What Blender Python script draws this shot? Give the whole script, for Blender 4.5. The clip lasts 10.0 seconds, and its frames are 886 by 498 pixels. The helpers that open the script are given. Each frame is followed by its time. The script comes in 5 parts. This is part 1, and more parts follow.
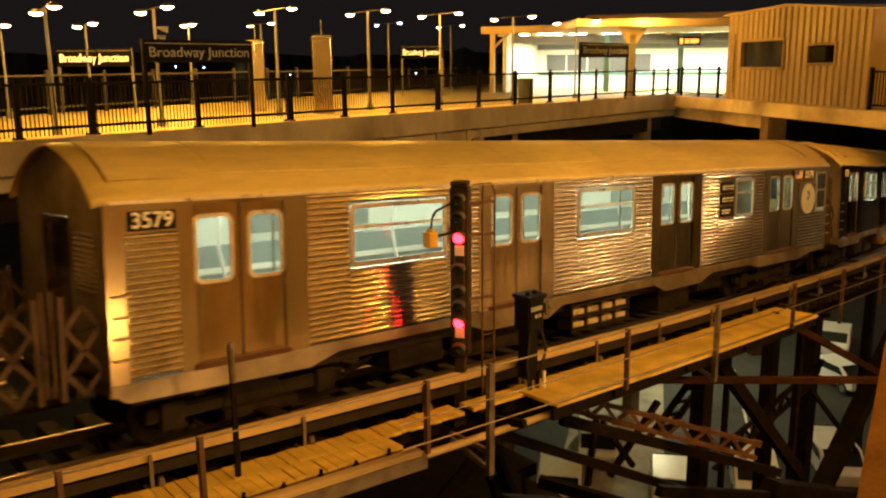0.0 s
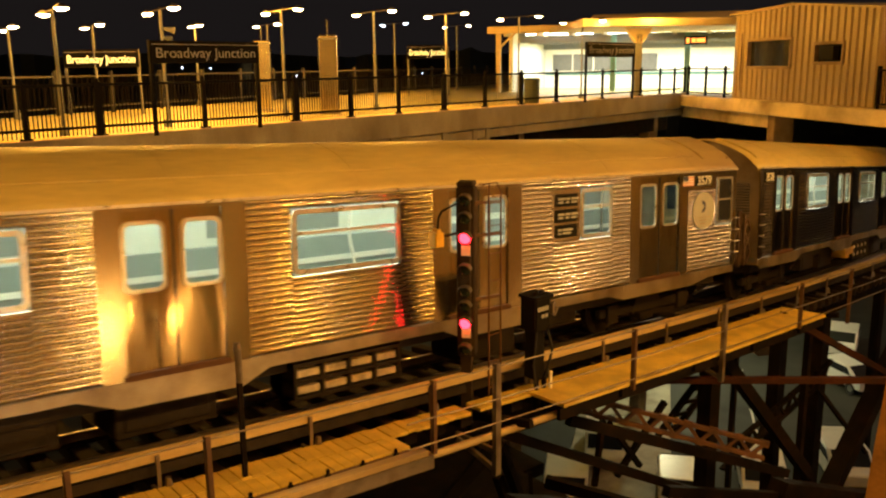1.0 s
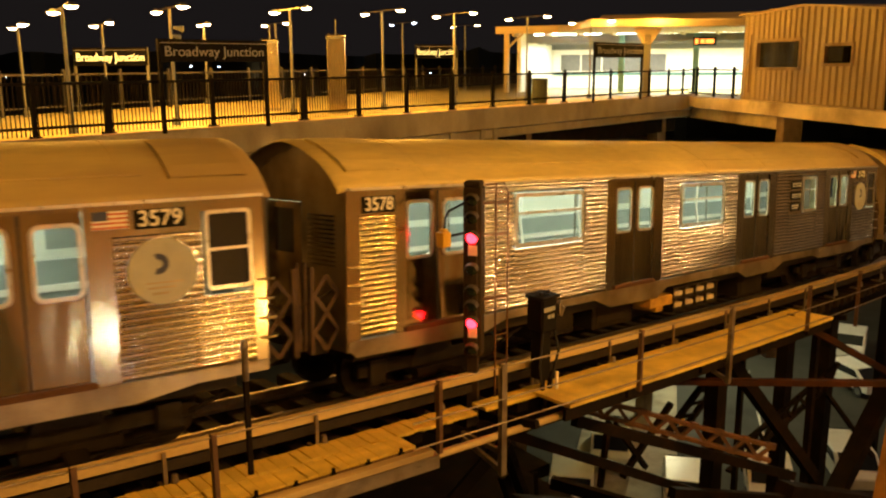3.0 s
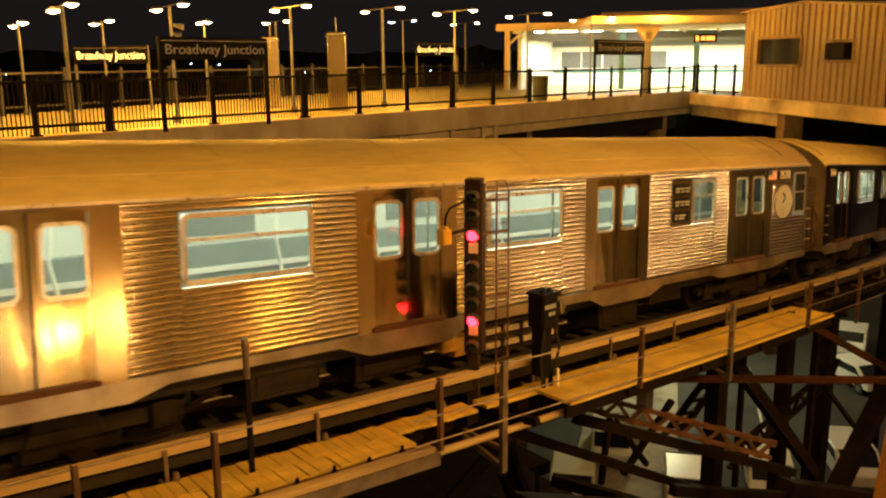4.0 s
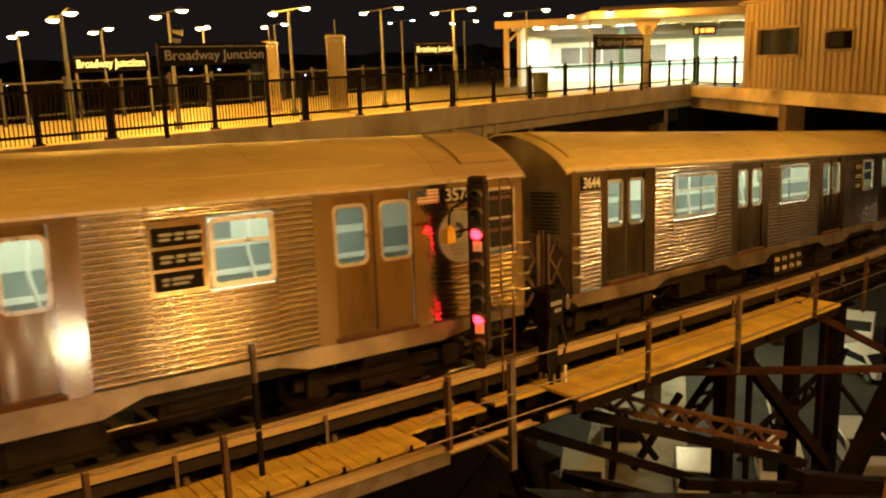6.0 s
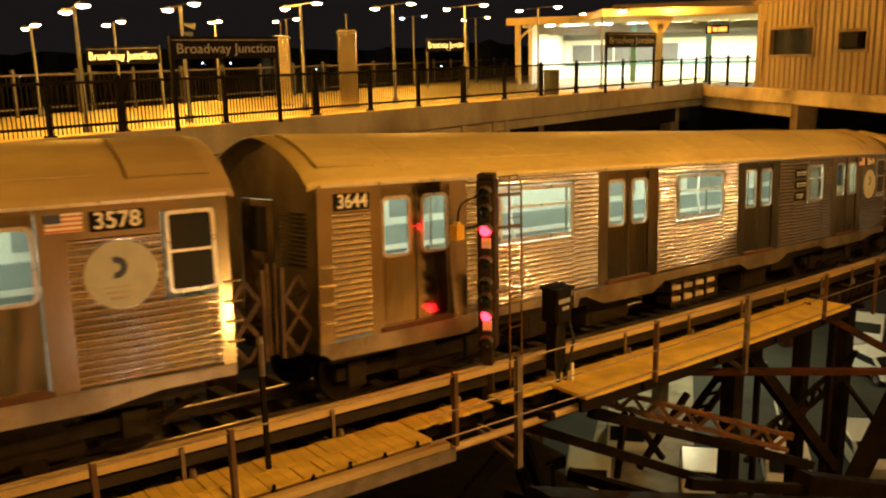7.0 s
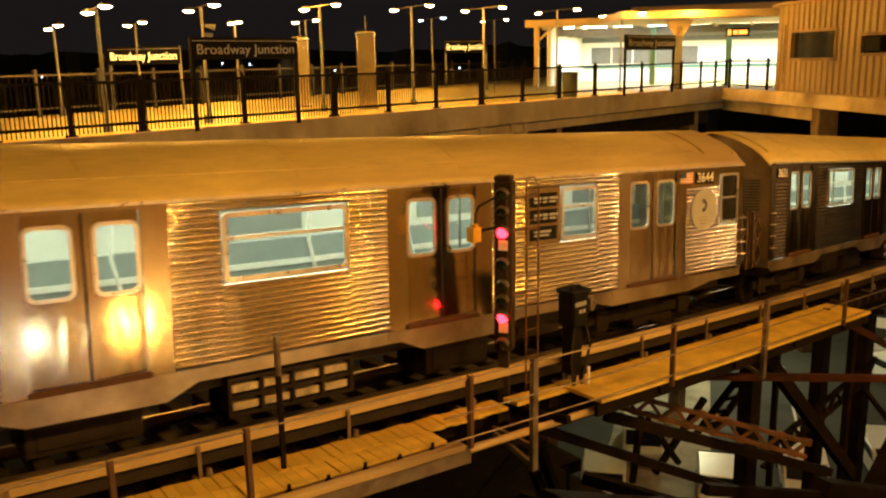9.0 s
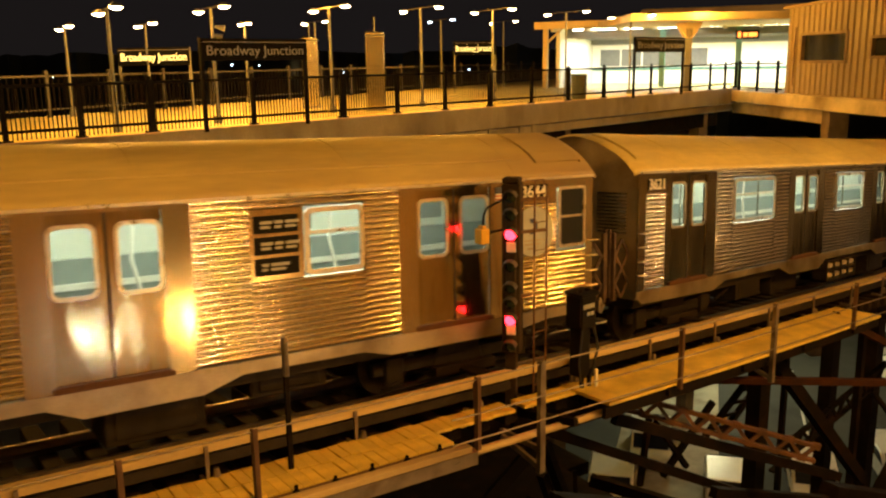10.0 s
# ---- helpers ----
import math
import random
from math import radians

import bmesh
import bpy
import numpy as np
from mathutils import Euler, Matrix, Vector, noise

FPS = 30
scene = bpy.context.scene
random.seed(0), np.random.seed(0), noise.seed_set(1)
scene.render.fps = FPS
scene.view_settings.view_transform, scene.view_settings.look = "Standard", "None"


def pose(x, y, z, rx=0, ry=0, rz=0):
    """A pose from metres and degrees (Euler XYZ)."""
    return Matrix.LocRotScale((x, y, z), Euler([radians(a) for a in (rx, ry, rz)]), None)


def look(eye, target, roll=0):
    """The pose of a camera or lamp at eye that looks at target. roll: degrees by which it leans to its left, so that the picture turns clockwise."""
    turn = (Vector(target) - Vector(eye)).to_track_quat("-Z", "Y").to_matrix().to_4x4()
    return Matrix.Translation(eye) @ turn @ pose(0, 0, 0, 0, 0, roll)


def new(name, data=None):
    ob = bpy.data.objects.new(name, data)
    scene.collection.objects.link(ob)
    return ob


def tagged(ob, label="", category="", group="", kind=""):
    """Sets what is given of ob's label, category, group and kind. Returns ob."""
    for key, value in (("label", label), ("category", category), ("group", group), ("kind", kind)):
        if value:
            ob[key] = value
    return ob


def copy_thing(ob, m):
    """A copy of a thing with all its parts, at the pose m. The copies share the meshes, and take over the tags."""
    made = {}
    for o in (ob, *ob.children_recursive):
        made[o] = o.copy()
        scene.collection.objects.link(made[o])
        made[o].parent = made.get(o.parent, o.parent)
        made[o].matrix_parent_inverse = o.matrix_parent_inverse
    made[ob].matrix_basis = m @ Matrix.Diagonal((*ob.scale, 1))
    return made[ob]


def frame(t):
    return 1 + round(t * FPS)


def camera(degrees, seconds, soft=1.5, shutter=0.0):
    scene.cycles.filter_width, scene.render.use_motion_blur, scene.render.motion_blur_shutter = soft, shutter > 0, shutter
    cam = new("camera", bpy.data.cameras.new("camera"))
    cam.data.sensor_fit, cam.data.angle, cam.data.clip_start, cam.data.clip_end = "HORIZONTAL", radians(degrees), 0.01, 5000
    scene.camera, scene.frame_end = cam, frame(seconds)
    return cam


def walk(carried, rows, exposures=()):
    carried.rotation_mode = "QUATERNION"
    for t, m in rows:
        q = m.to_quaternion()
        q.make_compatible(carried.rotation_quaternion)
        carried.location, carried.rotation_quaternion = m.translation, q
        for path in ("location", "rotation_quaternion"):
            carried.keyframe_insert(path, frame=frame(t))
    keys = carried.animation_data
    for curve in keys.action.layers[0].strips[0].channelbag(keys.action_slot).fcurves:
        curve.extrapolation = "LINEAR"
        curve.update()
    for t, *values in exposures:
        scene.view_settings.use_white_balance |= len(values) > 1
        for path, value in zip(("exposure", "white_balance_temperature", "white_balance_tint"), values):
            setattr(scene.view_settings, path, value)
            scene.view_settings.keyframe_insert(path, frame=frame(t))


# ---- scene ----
cam = camera(55.0, 10.0, soft=2.2, shutter=0.3)
EYE = Vector((0.0, -8.604, 2.120))
# seconds, heading to the right of north, pitch, lean
TURNS = [
    (0.0, 37.875, -12.189, -0.483),
    (0.5, 37.665, -12.190, -0.446),
    (1.0, 37.440, -12.178, -0.649),
    (1.5, 37.232, -12.172, -0.645),
    (2.0, 37.070, -12.168, -0.501),
    (2.5, 36.971, -12.137, -0.389),
    (4.0, 36.918, -12.356, -0.466),
    (4.5, 37.038, -12.318, -1.420),
    (5.0, 36.990, -12.342, -1.265),
    (5.5, 36.797, -12.315, -2.067),
    (7.0, 36.021, -12.638, -1.350),
    (7.5, 35.747, -12.626, -1.183),
    (8.0, 35.444, -12.623, -1.144),
    (8.5, 35.160, -12.599, -1.158),
    (9.0, 34.871, -12.499, -1.093),
    (9.5, 34.576, -12.412, -0.898),
    (10.0, 34.318, -12.383, -0.949),
]


def aim(yaw, pitch, lean):
    a, b = radians(yaw), radians(pitch)
    way = Vector((math.sin(a) * math.cos(b), math.cos(a) * math.cos(b), math.sin(b)))
    return look(EYE, EYE + way, lean)


walk(cam, [(t, aim(y, p, r)) for t, y, p, r in TURNS])

# ---------------------------------------------------------------- light
world = bpy.data.worlds.new("night")
scene.world = world
world.use_nodes = True
wn = world.node_tree.nodes
wn["Background"].inputs[0].default_value = (0.0115, 0.0093, 0.0090, 1)
wn["Background"].inputs[1].default_value = 0.85
scene.view_settings.exposure = 0.0
SODIUM = (1.0, 0.452, 0.052)
COOL = (0.86, 0.93, 1.0)


def point_lamp(where, watts, colour, radius=0.2):
    data = bpy.data.lights.new("lamp", "POINT")
    data.energy, data.color, data.shadow_soft_size = watts, colour, radius
    ob = new("lamp", data)
    ob.location = where
    return ob


# a row of station lamps behind and above the viewer
for x, watts in ((1.0, 1700), (8.5, 1700), (15.0, 2400), (22.0, 3300)):
    point_lamp((x, -12.5, 7.6), watts, SODIUM, 0.22)
for x, watts in ((30.0, 3000), (38.0, 3300), (46.0, 4200), (55.0, 5000)):
    point_lamp((x, -12.5, 7.6), watts, (1.0, 0.57, 0.20), 0.22)
# paler lamps between them
for x, watts in ((7.7, 300), (15.2, 200), (33.0, 200), (50.0, 500)):
    point_lamp((x, -12.4, 5.4), watts, (1.0, 0.76, 0.54), 0.12)
# two unseen lamps added to brighten the ribs and roofs of the far cars
point_lamp((46.0, -4.2, 5.4), 2600, (1.0, 0.66, 0.40), 0.3)
point_lamp((62.0, -2.6, 5.4), 4200, (1.0, 0.66, 0.40), 0.3)
# low lamps on the neighbouring structure, mirrored in the steel
point_lamp((9.2, -14.5, -3.0), 400, (1.0, 0.52, 0.13), 0.16)
point_lamp((7.2, -14.5, -3.0), 400, (1.0, 0.56, 0.17), 0.16)
point_lamp((4.7, -14.5, -3.0), 90, COOL, 0.14)
point_lamp((36.0, -14.5, -3.4), 110, COOL, 0.2)


# ---------------------------------------------------------------- materials
def material(name, colour, rough=0.6, metal=0.0, var=0.25, scale=6.0, fine=60.0, bump=0.15, dirt=None, dirt_at=0.62, stretch=(1, 1, 1), glow=None, aniso=0.0, island=0.0, dents=0.0, spec=0.5):
    mat = bpy.data.materials.new(name)
    mat.use_nodes = True
    nt = mat.node_tree
    n, link = nt.nodes, nt.links.new
    b = n["Principled BSDF"]
    co = n.new("ShaderNodeTexCoord")
    mp = n.new("ShaderNodeMapping")
    mp.inputs["Scale"].default_value = stretch
    link(co.outputs["Object"], mp.inputs[0])
    big, small = n.new("ShaderNodeTexNoise"), n.new("ShaderNodeTexNoise")
    big.inputs["Scale"].default_value, small.inputs["Scale"].default_value = scale, fine
    big.inputs["Detail"].default_value = 5
    for x in (big, small):
        link(mp.outputs[0], x.inputs["Vector"])
    add = n.new("ShaderNodeMath")
    add.operation = "MULTIPLY_ADD"
    link(small.outputs[0], add.inputs[0])
    add.inputs[1].default_value = 0.45
    link(big.outputs[0], add.inputs[2])
    ramp = n.new("ShaderNodeMapRange")
    ramp.inputs[1].default_value, ramp.inputs[2].default_value = 0.45, 1.0
    ramp.inputs[3].default_value, ramp.inputs[4].default_value = 1 - var, 1 + var
    link(add.outputs[0], ramp.inputs[0])
    mul = n.new("ShaderNodeVectorMath")
    mul.operation = "SCALE"
    mul.inputs[0].default_value = colour
    link(ramp.outputs[0], mul.inputs["Scale"])
    out = mul.outputs[0]
    if island:
        info = n.new("ShaderNodeObjectInfo")
        r2 = n.new("ShaderNodeMapRange")
        r2.inputs[3].default_value, r2.inputs[4].default_value = 1 - island, 1 + island
        link(info.outputs["Random"], r2.inputs[0])
        m2 = n.new("ShaderNodeVectorMath")
        m2.operation = "SCALE"
        link(out, m2.inputs[0])
        link(r2.outputs[0], m2.inputs["Scale"])
        out = m2.outputs[0]
    if dirt:
        st = n.new("ShaderNodeTexNoise")
        st.inputs["Scale"].default_value, st.inputs["Detail"].default_value = scale * 0.45, 8
        link(mp.outputs[0], st.inputs["Vector"])
        r3 = n.new("ShaderNodeMapRange")
        r3.inputs[1].default_value, r3.inputs[2].default_value = dirt_at - 0.14, dirt_at + 0.12
        link(st.outputs[0], r3.inputs[0])
        mix = n.new("ShaderNodeMixRGB")
        link(r3.outputs[0], mix.inputs[0])
        link(out, mix.inputs[1])
        mix.inputs[2].default_value = (*dirt, 1)
        out = mix.outputs[0]
    link(out, b.inputs["Base Color"])
    b.inputs["Metallic"].default_value = metal
    b.inputs["Specular IOR Level"].default_value = spec
    rr = n.new("ShaderNodeMapRange")
    rr.inputs[1].default_value, rr.inputs[2].default_value = 0.4, 1.05
    rr.inputs[3].default_value, rr.inputs[4].default_value = max(0.03, rough * 0.8), min(1, rough * 1.2)
    link(add.outputs[0], rr.inputs[0])
    link(rr.outputs[0], b.inputs["Roughness"])
    if aniso:
        b.inputs["Anisotropic"].default_value = aniso
    if bump:
        bp = n.new("ShaderNodeBump")
        bp.inputs["Strength"].default_value, bp.inputs["Distance"].default_value = bump, 0.01
        link(small.outputs[0], bp.inputs["Height"])
        link(bp.outputs[0], b.inputs["Normal"])
    if dents:
        wav = n.new("ShaderNodeTexNoise")
        wav.inputs["Scale"].default_value, wav.inputs["Detail"].default_value = 3.2, 1.5
        link(mp.outputs[0], wav.inputs["Vector"])
        b2 = n.new("ShaderNodeBump")
        b2.inputs["Strength"].default_value, b2.inputs["Distance"].default_value = 1.0, dents
        link(wav.outputs[0], b2.inputs["Height"])
        if bump:
            link(b2.outputs[0], bp.inputs["Normal"])
        else:
            link(b2.outputs[0], b.inputs["Normal"])
    if glow:
        b.inputs["Emission Color"].default_value = (*glow[0], 1)
        b.inputs["Emission Strength"].default_value = glow[1]
    return mat


def glass(name, tint=(0.9, 0.95, 0.95), gloss=0.08):
    mat = bpy.data.materials.new(name)
    mat.use_nodes = True
    nt = mat.node_tree
    n, link = nt.nodes, nt.links.new
    n.remove(n["Principled BSDF"])
    tr, gl, mx = n.new("ShaderNodeBsdfTransparent"), n.new("ShaderNodeBsdfGlossy"), n.new("ShaderNodeMixShader")
    tr.inputs[0].default_value = (*tint, 1)
    gl.inputs["Roughness"].default_value = 0.05
    mx.inputs[0].default_value = gloss
    link(tr.outputs[0], mx.inputs[1])
    link(gl.outputs[0], mx.inputs[2])
    link(mx.outputs[0], n["Material Output"].inputs[0])
    return mat


STEEL = material("fluted stainless steel", (0.60, 0.56, 0.50), 0.13, 1.0, 0.14, 1.2, 40, 0.0, dirt=(0.34, 0.28, 0.20), dirt_at=0.72, stretch=(0.6, 1, 2))
FLAT = material("flat stainless steel", (0.60, 0.49, 0.32), 0.15, 1.0, 0.12, 1.6, 30, 0.01, dents=0.003, dirt=(0.22, 0.17, 0.11), dirt_at=0.68, stretch=(1, 1, 0.4))
LEAF = material("door stainless steel", (0.52, 0.41, 0.24), 0.13, 1.0, 0.18, 2.5, 25, 0.01, dents=0.012, dirt=(0.20, 0.14, 0.085), dirt_at=0.62, stretch=(1, 1, 0.22))
ROOF = material("grimy roof steel", (0.61, 0.495, 0.17), 0.55, 0.0, 0.26, 0.8, 12, 0.08, dirt=(0.30, 0.21, 0.10), dirt_at=0.60, stretch=(0.25, 1, 1))
SKIRT = material("worn skirt steel", (0.50, 0.43, 0.32), 0.42, 0.9, 0.2, 2, 40, 0.1, dirt=(0.14, 0.10, 0.06), dirt_at=0.58)
FRAME = material("bright window trim", (0.72, 0.66, 0.55), 0.3, 0.9, 0.1, 8, 60, 0.05)
BLACK = material("black enamel", (0.012, 0.011, 0.010), 0.75, 0, 0.3, 8, 60, 0.05, spec=0.08)
RUBBER = material("black rubber", (0.015, 0.014, 0.013), 0.75, 0, 0.3, 20, 90, 0.1)
GRIME = material("oily underframe iron", (0.034, 0.027, 0.020), 0.55, 0.4, 0.4, 5, 50, 0.3, spec=0.2)
BRIGHTBAR = material("grid resistor ceramic", (0.62, 0.56, 0.44), 0.6, 0, 0.3, 9, 50, 0.2, dirt=(0.10, 0.08, 0.05), dirt_at=0.60)
ORANGE = material("orange painted box", (0.60, 0.36, 0.06), 0.5, 0, 0.2, 6, 60, 0.1, dirt=(0.12, 0.06, 0.03), dirt_at=0.6)
WHITE = material("white print", (0.80, 0.78, 0.70), 0.5, 0, 0.08, 10, 60, 0)
DISC = material("pale round sticker", (0.40, 0.42, 0.40), 0.5, 0.0, 0.1, 6, 50, 0.05)
BLUE = material("dark blue print", (0.03, 0.04, 0.10), 0.5, 0, 0.1, 10, 60, 0)
FLAGRED = material("faded red print", (0.55, 0.16, 0.10), 0.5, 0, 0.15, 10, 60, 0)
PANE = glass("window glass", (0.95, 0.97, 0.95), 0.012)
INNER = material("cream interior panel", (0.66, 0.68, 0.60), 0.5, 0, 0.06, 3, 30, 0.02)
INFLOOR = material("speckled floor", (0.20, 0.22, 0.22), 0.6, 0, 0.2, 12, 90, 0.05)
SEAT = material("pale grey bench plastic", (0.27, 0.31, 0.29), 0.4, 0, 0.1, 4, 40, 0.03)
TUBE = material("fluorescent tube", (0.9, 0.95, 0.9), 0.4, 0, 0, 5, 20, 0, glow=((0.94, 1.0, 0.80), 11.0))
ADS = material("lit advert strip", (0.75, 0.72, 0.55), 0.5, 0, 0.25, 3, 9, 0)
POLE = material("polished grab pole", (0.7, 0.7, 0.68), 0.2, 1.0, 0.05, 5, 20, 0)
# Base colour kept near black: it holds the shade under the structure.
IRON = material("iron with shade darkening", (0.010, 0.008, 0.007), 0.75, 0.1, 0.35, 4, 40, 0.25, dirt=(0.022, 0.012, 0.008), dirt_at=0.6, spec=0.08)
# Rust darkened for the shade below; LITRUST is its lit copy.
RUST = material("shaded rust red paint", (0.060, 0.022, 0.011), 0.8, 0.0, 0.4, 3, 40, 0.25, dirt=(0.025, 0.016, 0.012), dirt_at=0.56, spec=0.08)
RAIL = material("worn running rail", (0.30, 0.25, 0.20), 0.4, 0.9, 0.2, 6, 40, 0.1)
TIE = material("creosoted tie", (0.026, 0.019, 0.014), 0.85, 0, 0.4, 6, 70, 0.5, stretch=(1, 0.3, 1), island=0.3, spec=0.08)
BOARD = material("weathered cover board", (0.52, 0.40, 0.18), 0.7, 0, 0.25, 3, 60, 0.3, stretch=(0.2, 1, 1), dirt=(0.13, 0.08, 0.04), dirt_at=0.66)
PLANK = material("yellowed walkway plank", (0.68, 0.50, 0.09), 0.72, 0, 0.28, 3, 60, 0.35, dirt=(0.44, 0.29, 0.06), dirt_at=0.66, island=0.10)
GALV = material("galvanised post", (0.26, 0.22, 0.17), 0.5, 0.7, 0.25, 6, 60, 0.15, dirt=(0.12, 0.07, 0.04), dirt_at=0.62)
SIGNAL = material("signal head iron", (0.05, 0.035, 0.022), 0.6, 0.3, 0.3, 8, 60, 0.2, spec=0.08)
HOOD = material("signal hood", (0.09, 0.075, 0.055), 0.55, 0.3, 0.3, 9, 60, 0.1)
REDLENS = material("lit red lens", (0.8, 0.02, 0.03), 0.2, 0, 0, 5, 20, 0, glow=((1.0, 0.008, 0.015), 30.0))
DARKLENS = material("unlit lens", (0.02, 0.03, 0.02), 0.1, 0, 0.1, 5, 20, 0)
YELLOW = material("yellow painted box", (0.75, 0.42, 0.03), 0.45, 0, 0.12, 8, 60, 0.08)
CONCRETE = material("stained platform concrete", (0.36, 0.32, 0.25), 0.85, 0, 0.22, 1.2, 30, 0.25, dirt=(0.14, 0.11, 0.08), dirt_at=0.62, stretch=(1, 1, 0.5))
DECK = material("wet platform deck", (0.50, 0.41, 0.12), 0.55, 0, 0.25, 1.0, 20, 0.15)
TACTILE = material("yellow platform edge", (0.70, 0.48, 0.05), 0.6, 0, 0.2, 4, 40, 0.1)
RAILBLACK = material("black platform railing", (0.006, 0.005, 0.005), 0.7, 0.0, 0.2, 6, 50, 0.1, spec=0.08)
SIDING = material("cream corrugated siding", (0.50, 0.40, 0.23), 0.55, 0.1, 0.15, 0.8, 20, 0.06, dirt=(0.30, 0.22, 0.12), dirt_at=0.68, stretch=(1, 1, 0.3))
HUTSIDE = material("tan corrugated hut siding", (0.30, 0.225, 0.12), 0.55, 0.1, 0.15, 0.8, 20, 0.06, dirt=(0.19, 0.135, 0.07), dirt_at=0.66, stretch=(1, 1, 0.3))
KERBPALE = material("pale mottled edge strip", (0.82, 0.62, 0.50), 0.6, 0, 0.2, 3, 40, 0.1, dirt=(0.40, 0.22, 0.14), dirt_at=0.64)
LAMPGLOW = material("sodium lamp glass", (1, 0.8, 0.5), 0.4, 0, 0, 5, 20, 0, glow=((1.0, 0.66, 0.28), 90.0))
COOLGLOW = material("cool lamp glass", (0.8, 0.9, 1), 0.4, 0, 0, 5, 20, 0, glow=((0.6, 0.75, 1.0), 14.0))
POSTPAINT = material("grey lamp post", (0.15, 0.155, 0.15), 0.5, 0.3, 0.15, 5, 50, 0.1)
HEADPAINT = material("dark lamp housing", (0.035, 0.033, 0.03), 0.6, 0.2, 0.2, 8, 60, 0.1)
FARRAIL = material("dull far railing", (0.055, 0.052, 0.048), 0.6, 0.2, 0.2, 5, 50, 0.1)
SIGNBLACK = material("black station sign", (0.005, 0.0045, 0.004), 0.7, 0, 0.15, 6, 50, 0.02, spec=0.08)
SIGNTEXT = material("white sign lettering", (0.26, 0.26, 0.25), 0.5, 0, 0.05, 10, 50, 0)
BOXLIT = material("lit sign lettering", (0.9, 0.8, 0.3), 0.5, 0, 0.05, 5, 20, 0, glow=((1.0, 0.78, 0.25), 2.2))
HALLWALL = material("white hall panel", (0.80, 0.80, 0.74), 0.5, 0, 0.06, 2, 30, 0.03)
HALLTUBE = material("hall fluorescent", (0.9, 1, 0.95), 0.5, 0, 0, 5, 20, 0, glow=((0.93, 1.0, 0.88), 14.0))
TEAL = material("teal column paint", (0.10, 0.22, 0.20), 0.5, 0, 0.12, 4, 40, 0.05)
ASPHALT = material("night asphalt", (0.032, 0.033, 0.027), 0.8, 0, 0.25, 0.7, 40, 0.3, dirt=(0.018, 0.019, 0.015), dirt_at=0.6)
PAINTLINE = material("worn road paint", (0.62, 0.60, 0.55), 0.7, 0, 0.2, 6, 40, 0.1, dirt=(0.2, 0.2, 0.19), dirt_at=0.6)
CARWHITE = material("white car paint", (0.78, 0.78, 0.75), 0.3, 0, 0.05, 2, 30, 0)
CARGLASS = material("dark car glass", (0.02, 0.022, 0.025), 0.08, 0, 0.1, 2, 30, 0)
TREES = material("night foliage", (0.035, 0.040, 0.030), 0.9, 0, 0.4, 0.3, 5, 0.3)
TRASHGREEN = material("dark bin steel", (0.05, 0.06, 0.05), 0.5, 0.4, 0.2, 5, 40, 0.1)
MIRROR = material("pale kiosk steel", (0.68, 0.60, 0.45), 0.20, 0.92, 0.12, 2, 30, 0.05)
ORANGESIGN = material("lit orange sign", (0.9, 0.3, 0.05), 0.5, 0, 0, 5, 20, 0, glow=((1.0, 0.30, 0.05), 3.0))
# Paler copy of the concrete: light on the overbridge is in the colour.
LITCONC = material("lit stained concrete", (0.70, 0.58, 0.36), 0.8, 0, 0.22, 1.0, 30, 0.2, dirt=(0.22, 0.16, 0.09), dirt_at=0.60)
# Rust with the light on it put into the colour.
LITRUST = material("lit rust paint", (0.16, 0.075, 0.035), 0.8, 0.0, 0.4, 5, 40, 0.25, dirt=(0.05, 0.03, 0.02), dirt_at=0.58)
SILLRUST = material("rust brown threshold", (0.10, 0.045, 0.022), 0.6, 0.3, 0.3, 8, 60, 0.15)
POSTIRON = material("rusty post iron", (0.13, 0.07, 0.035), 0.6, 0.3, 0.3, 8, 60, 0.2)
# Brown set for what the car sides mirror from the added wall.
DARKBRICK = material("mirrored backdrop brick", (0.25, 0.17, 0.075), 0.85, 0, 0.3, 1.0, 30, 0.3)
GATEIRON = material("rusty gate iron", (0.10, 0.062, 0.036), 0.6, 0.4, 0.35, 9, 60, 0.2, dirt=(0.05, 0.03, 0.02), dirt_at=0.55)
FARGLASS = material("grey far window", (0.24, 0.26, 0.24), 0.35, 0, 0.12, 2, 9, 0)
PIER = material("rust stained pier", (0.26, 0.19, 0.12), 0.85, 0, 0.3, 1.5, 30, 0.3, dirt=(0.10, 0.06, 0.03), dirt_at=0.56)


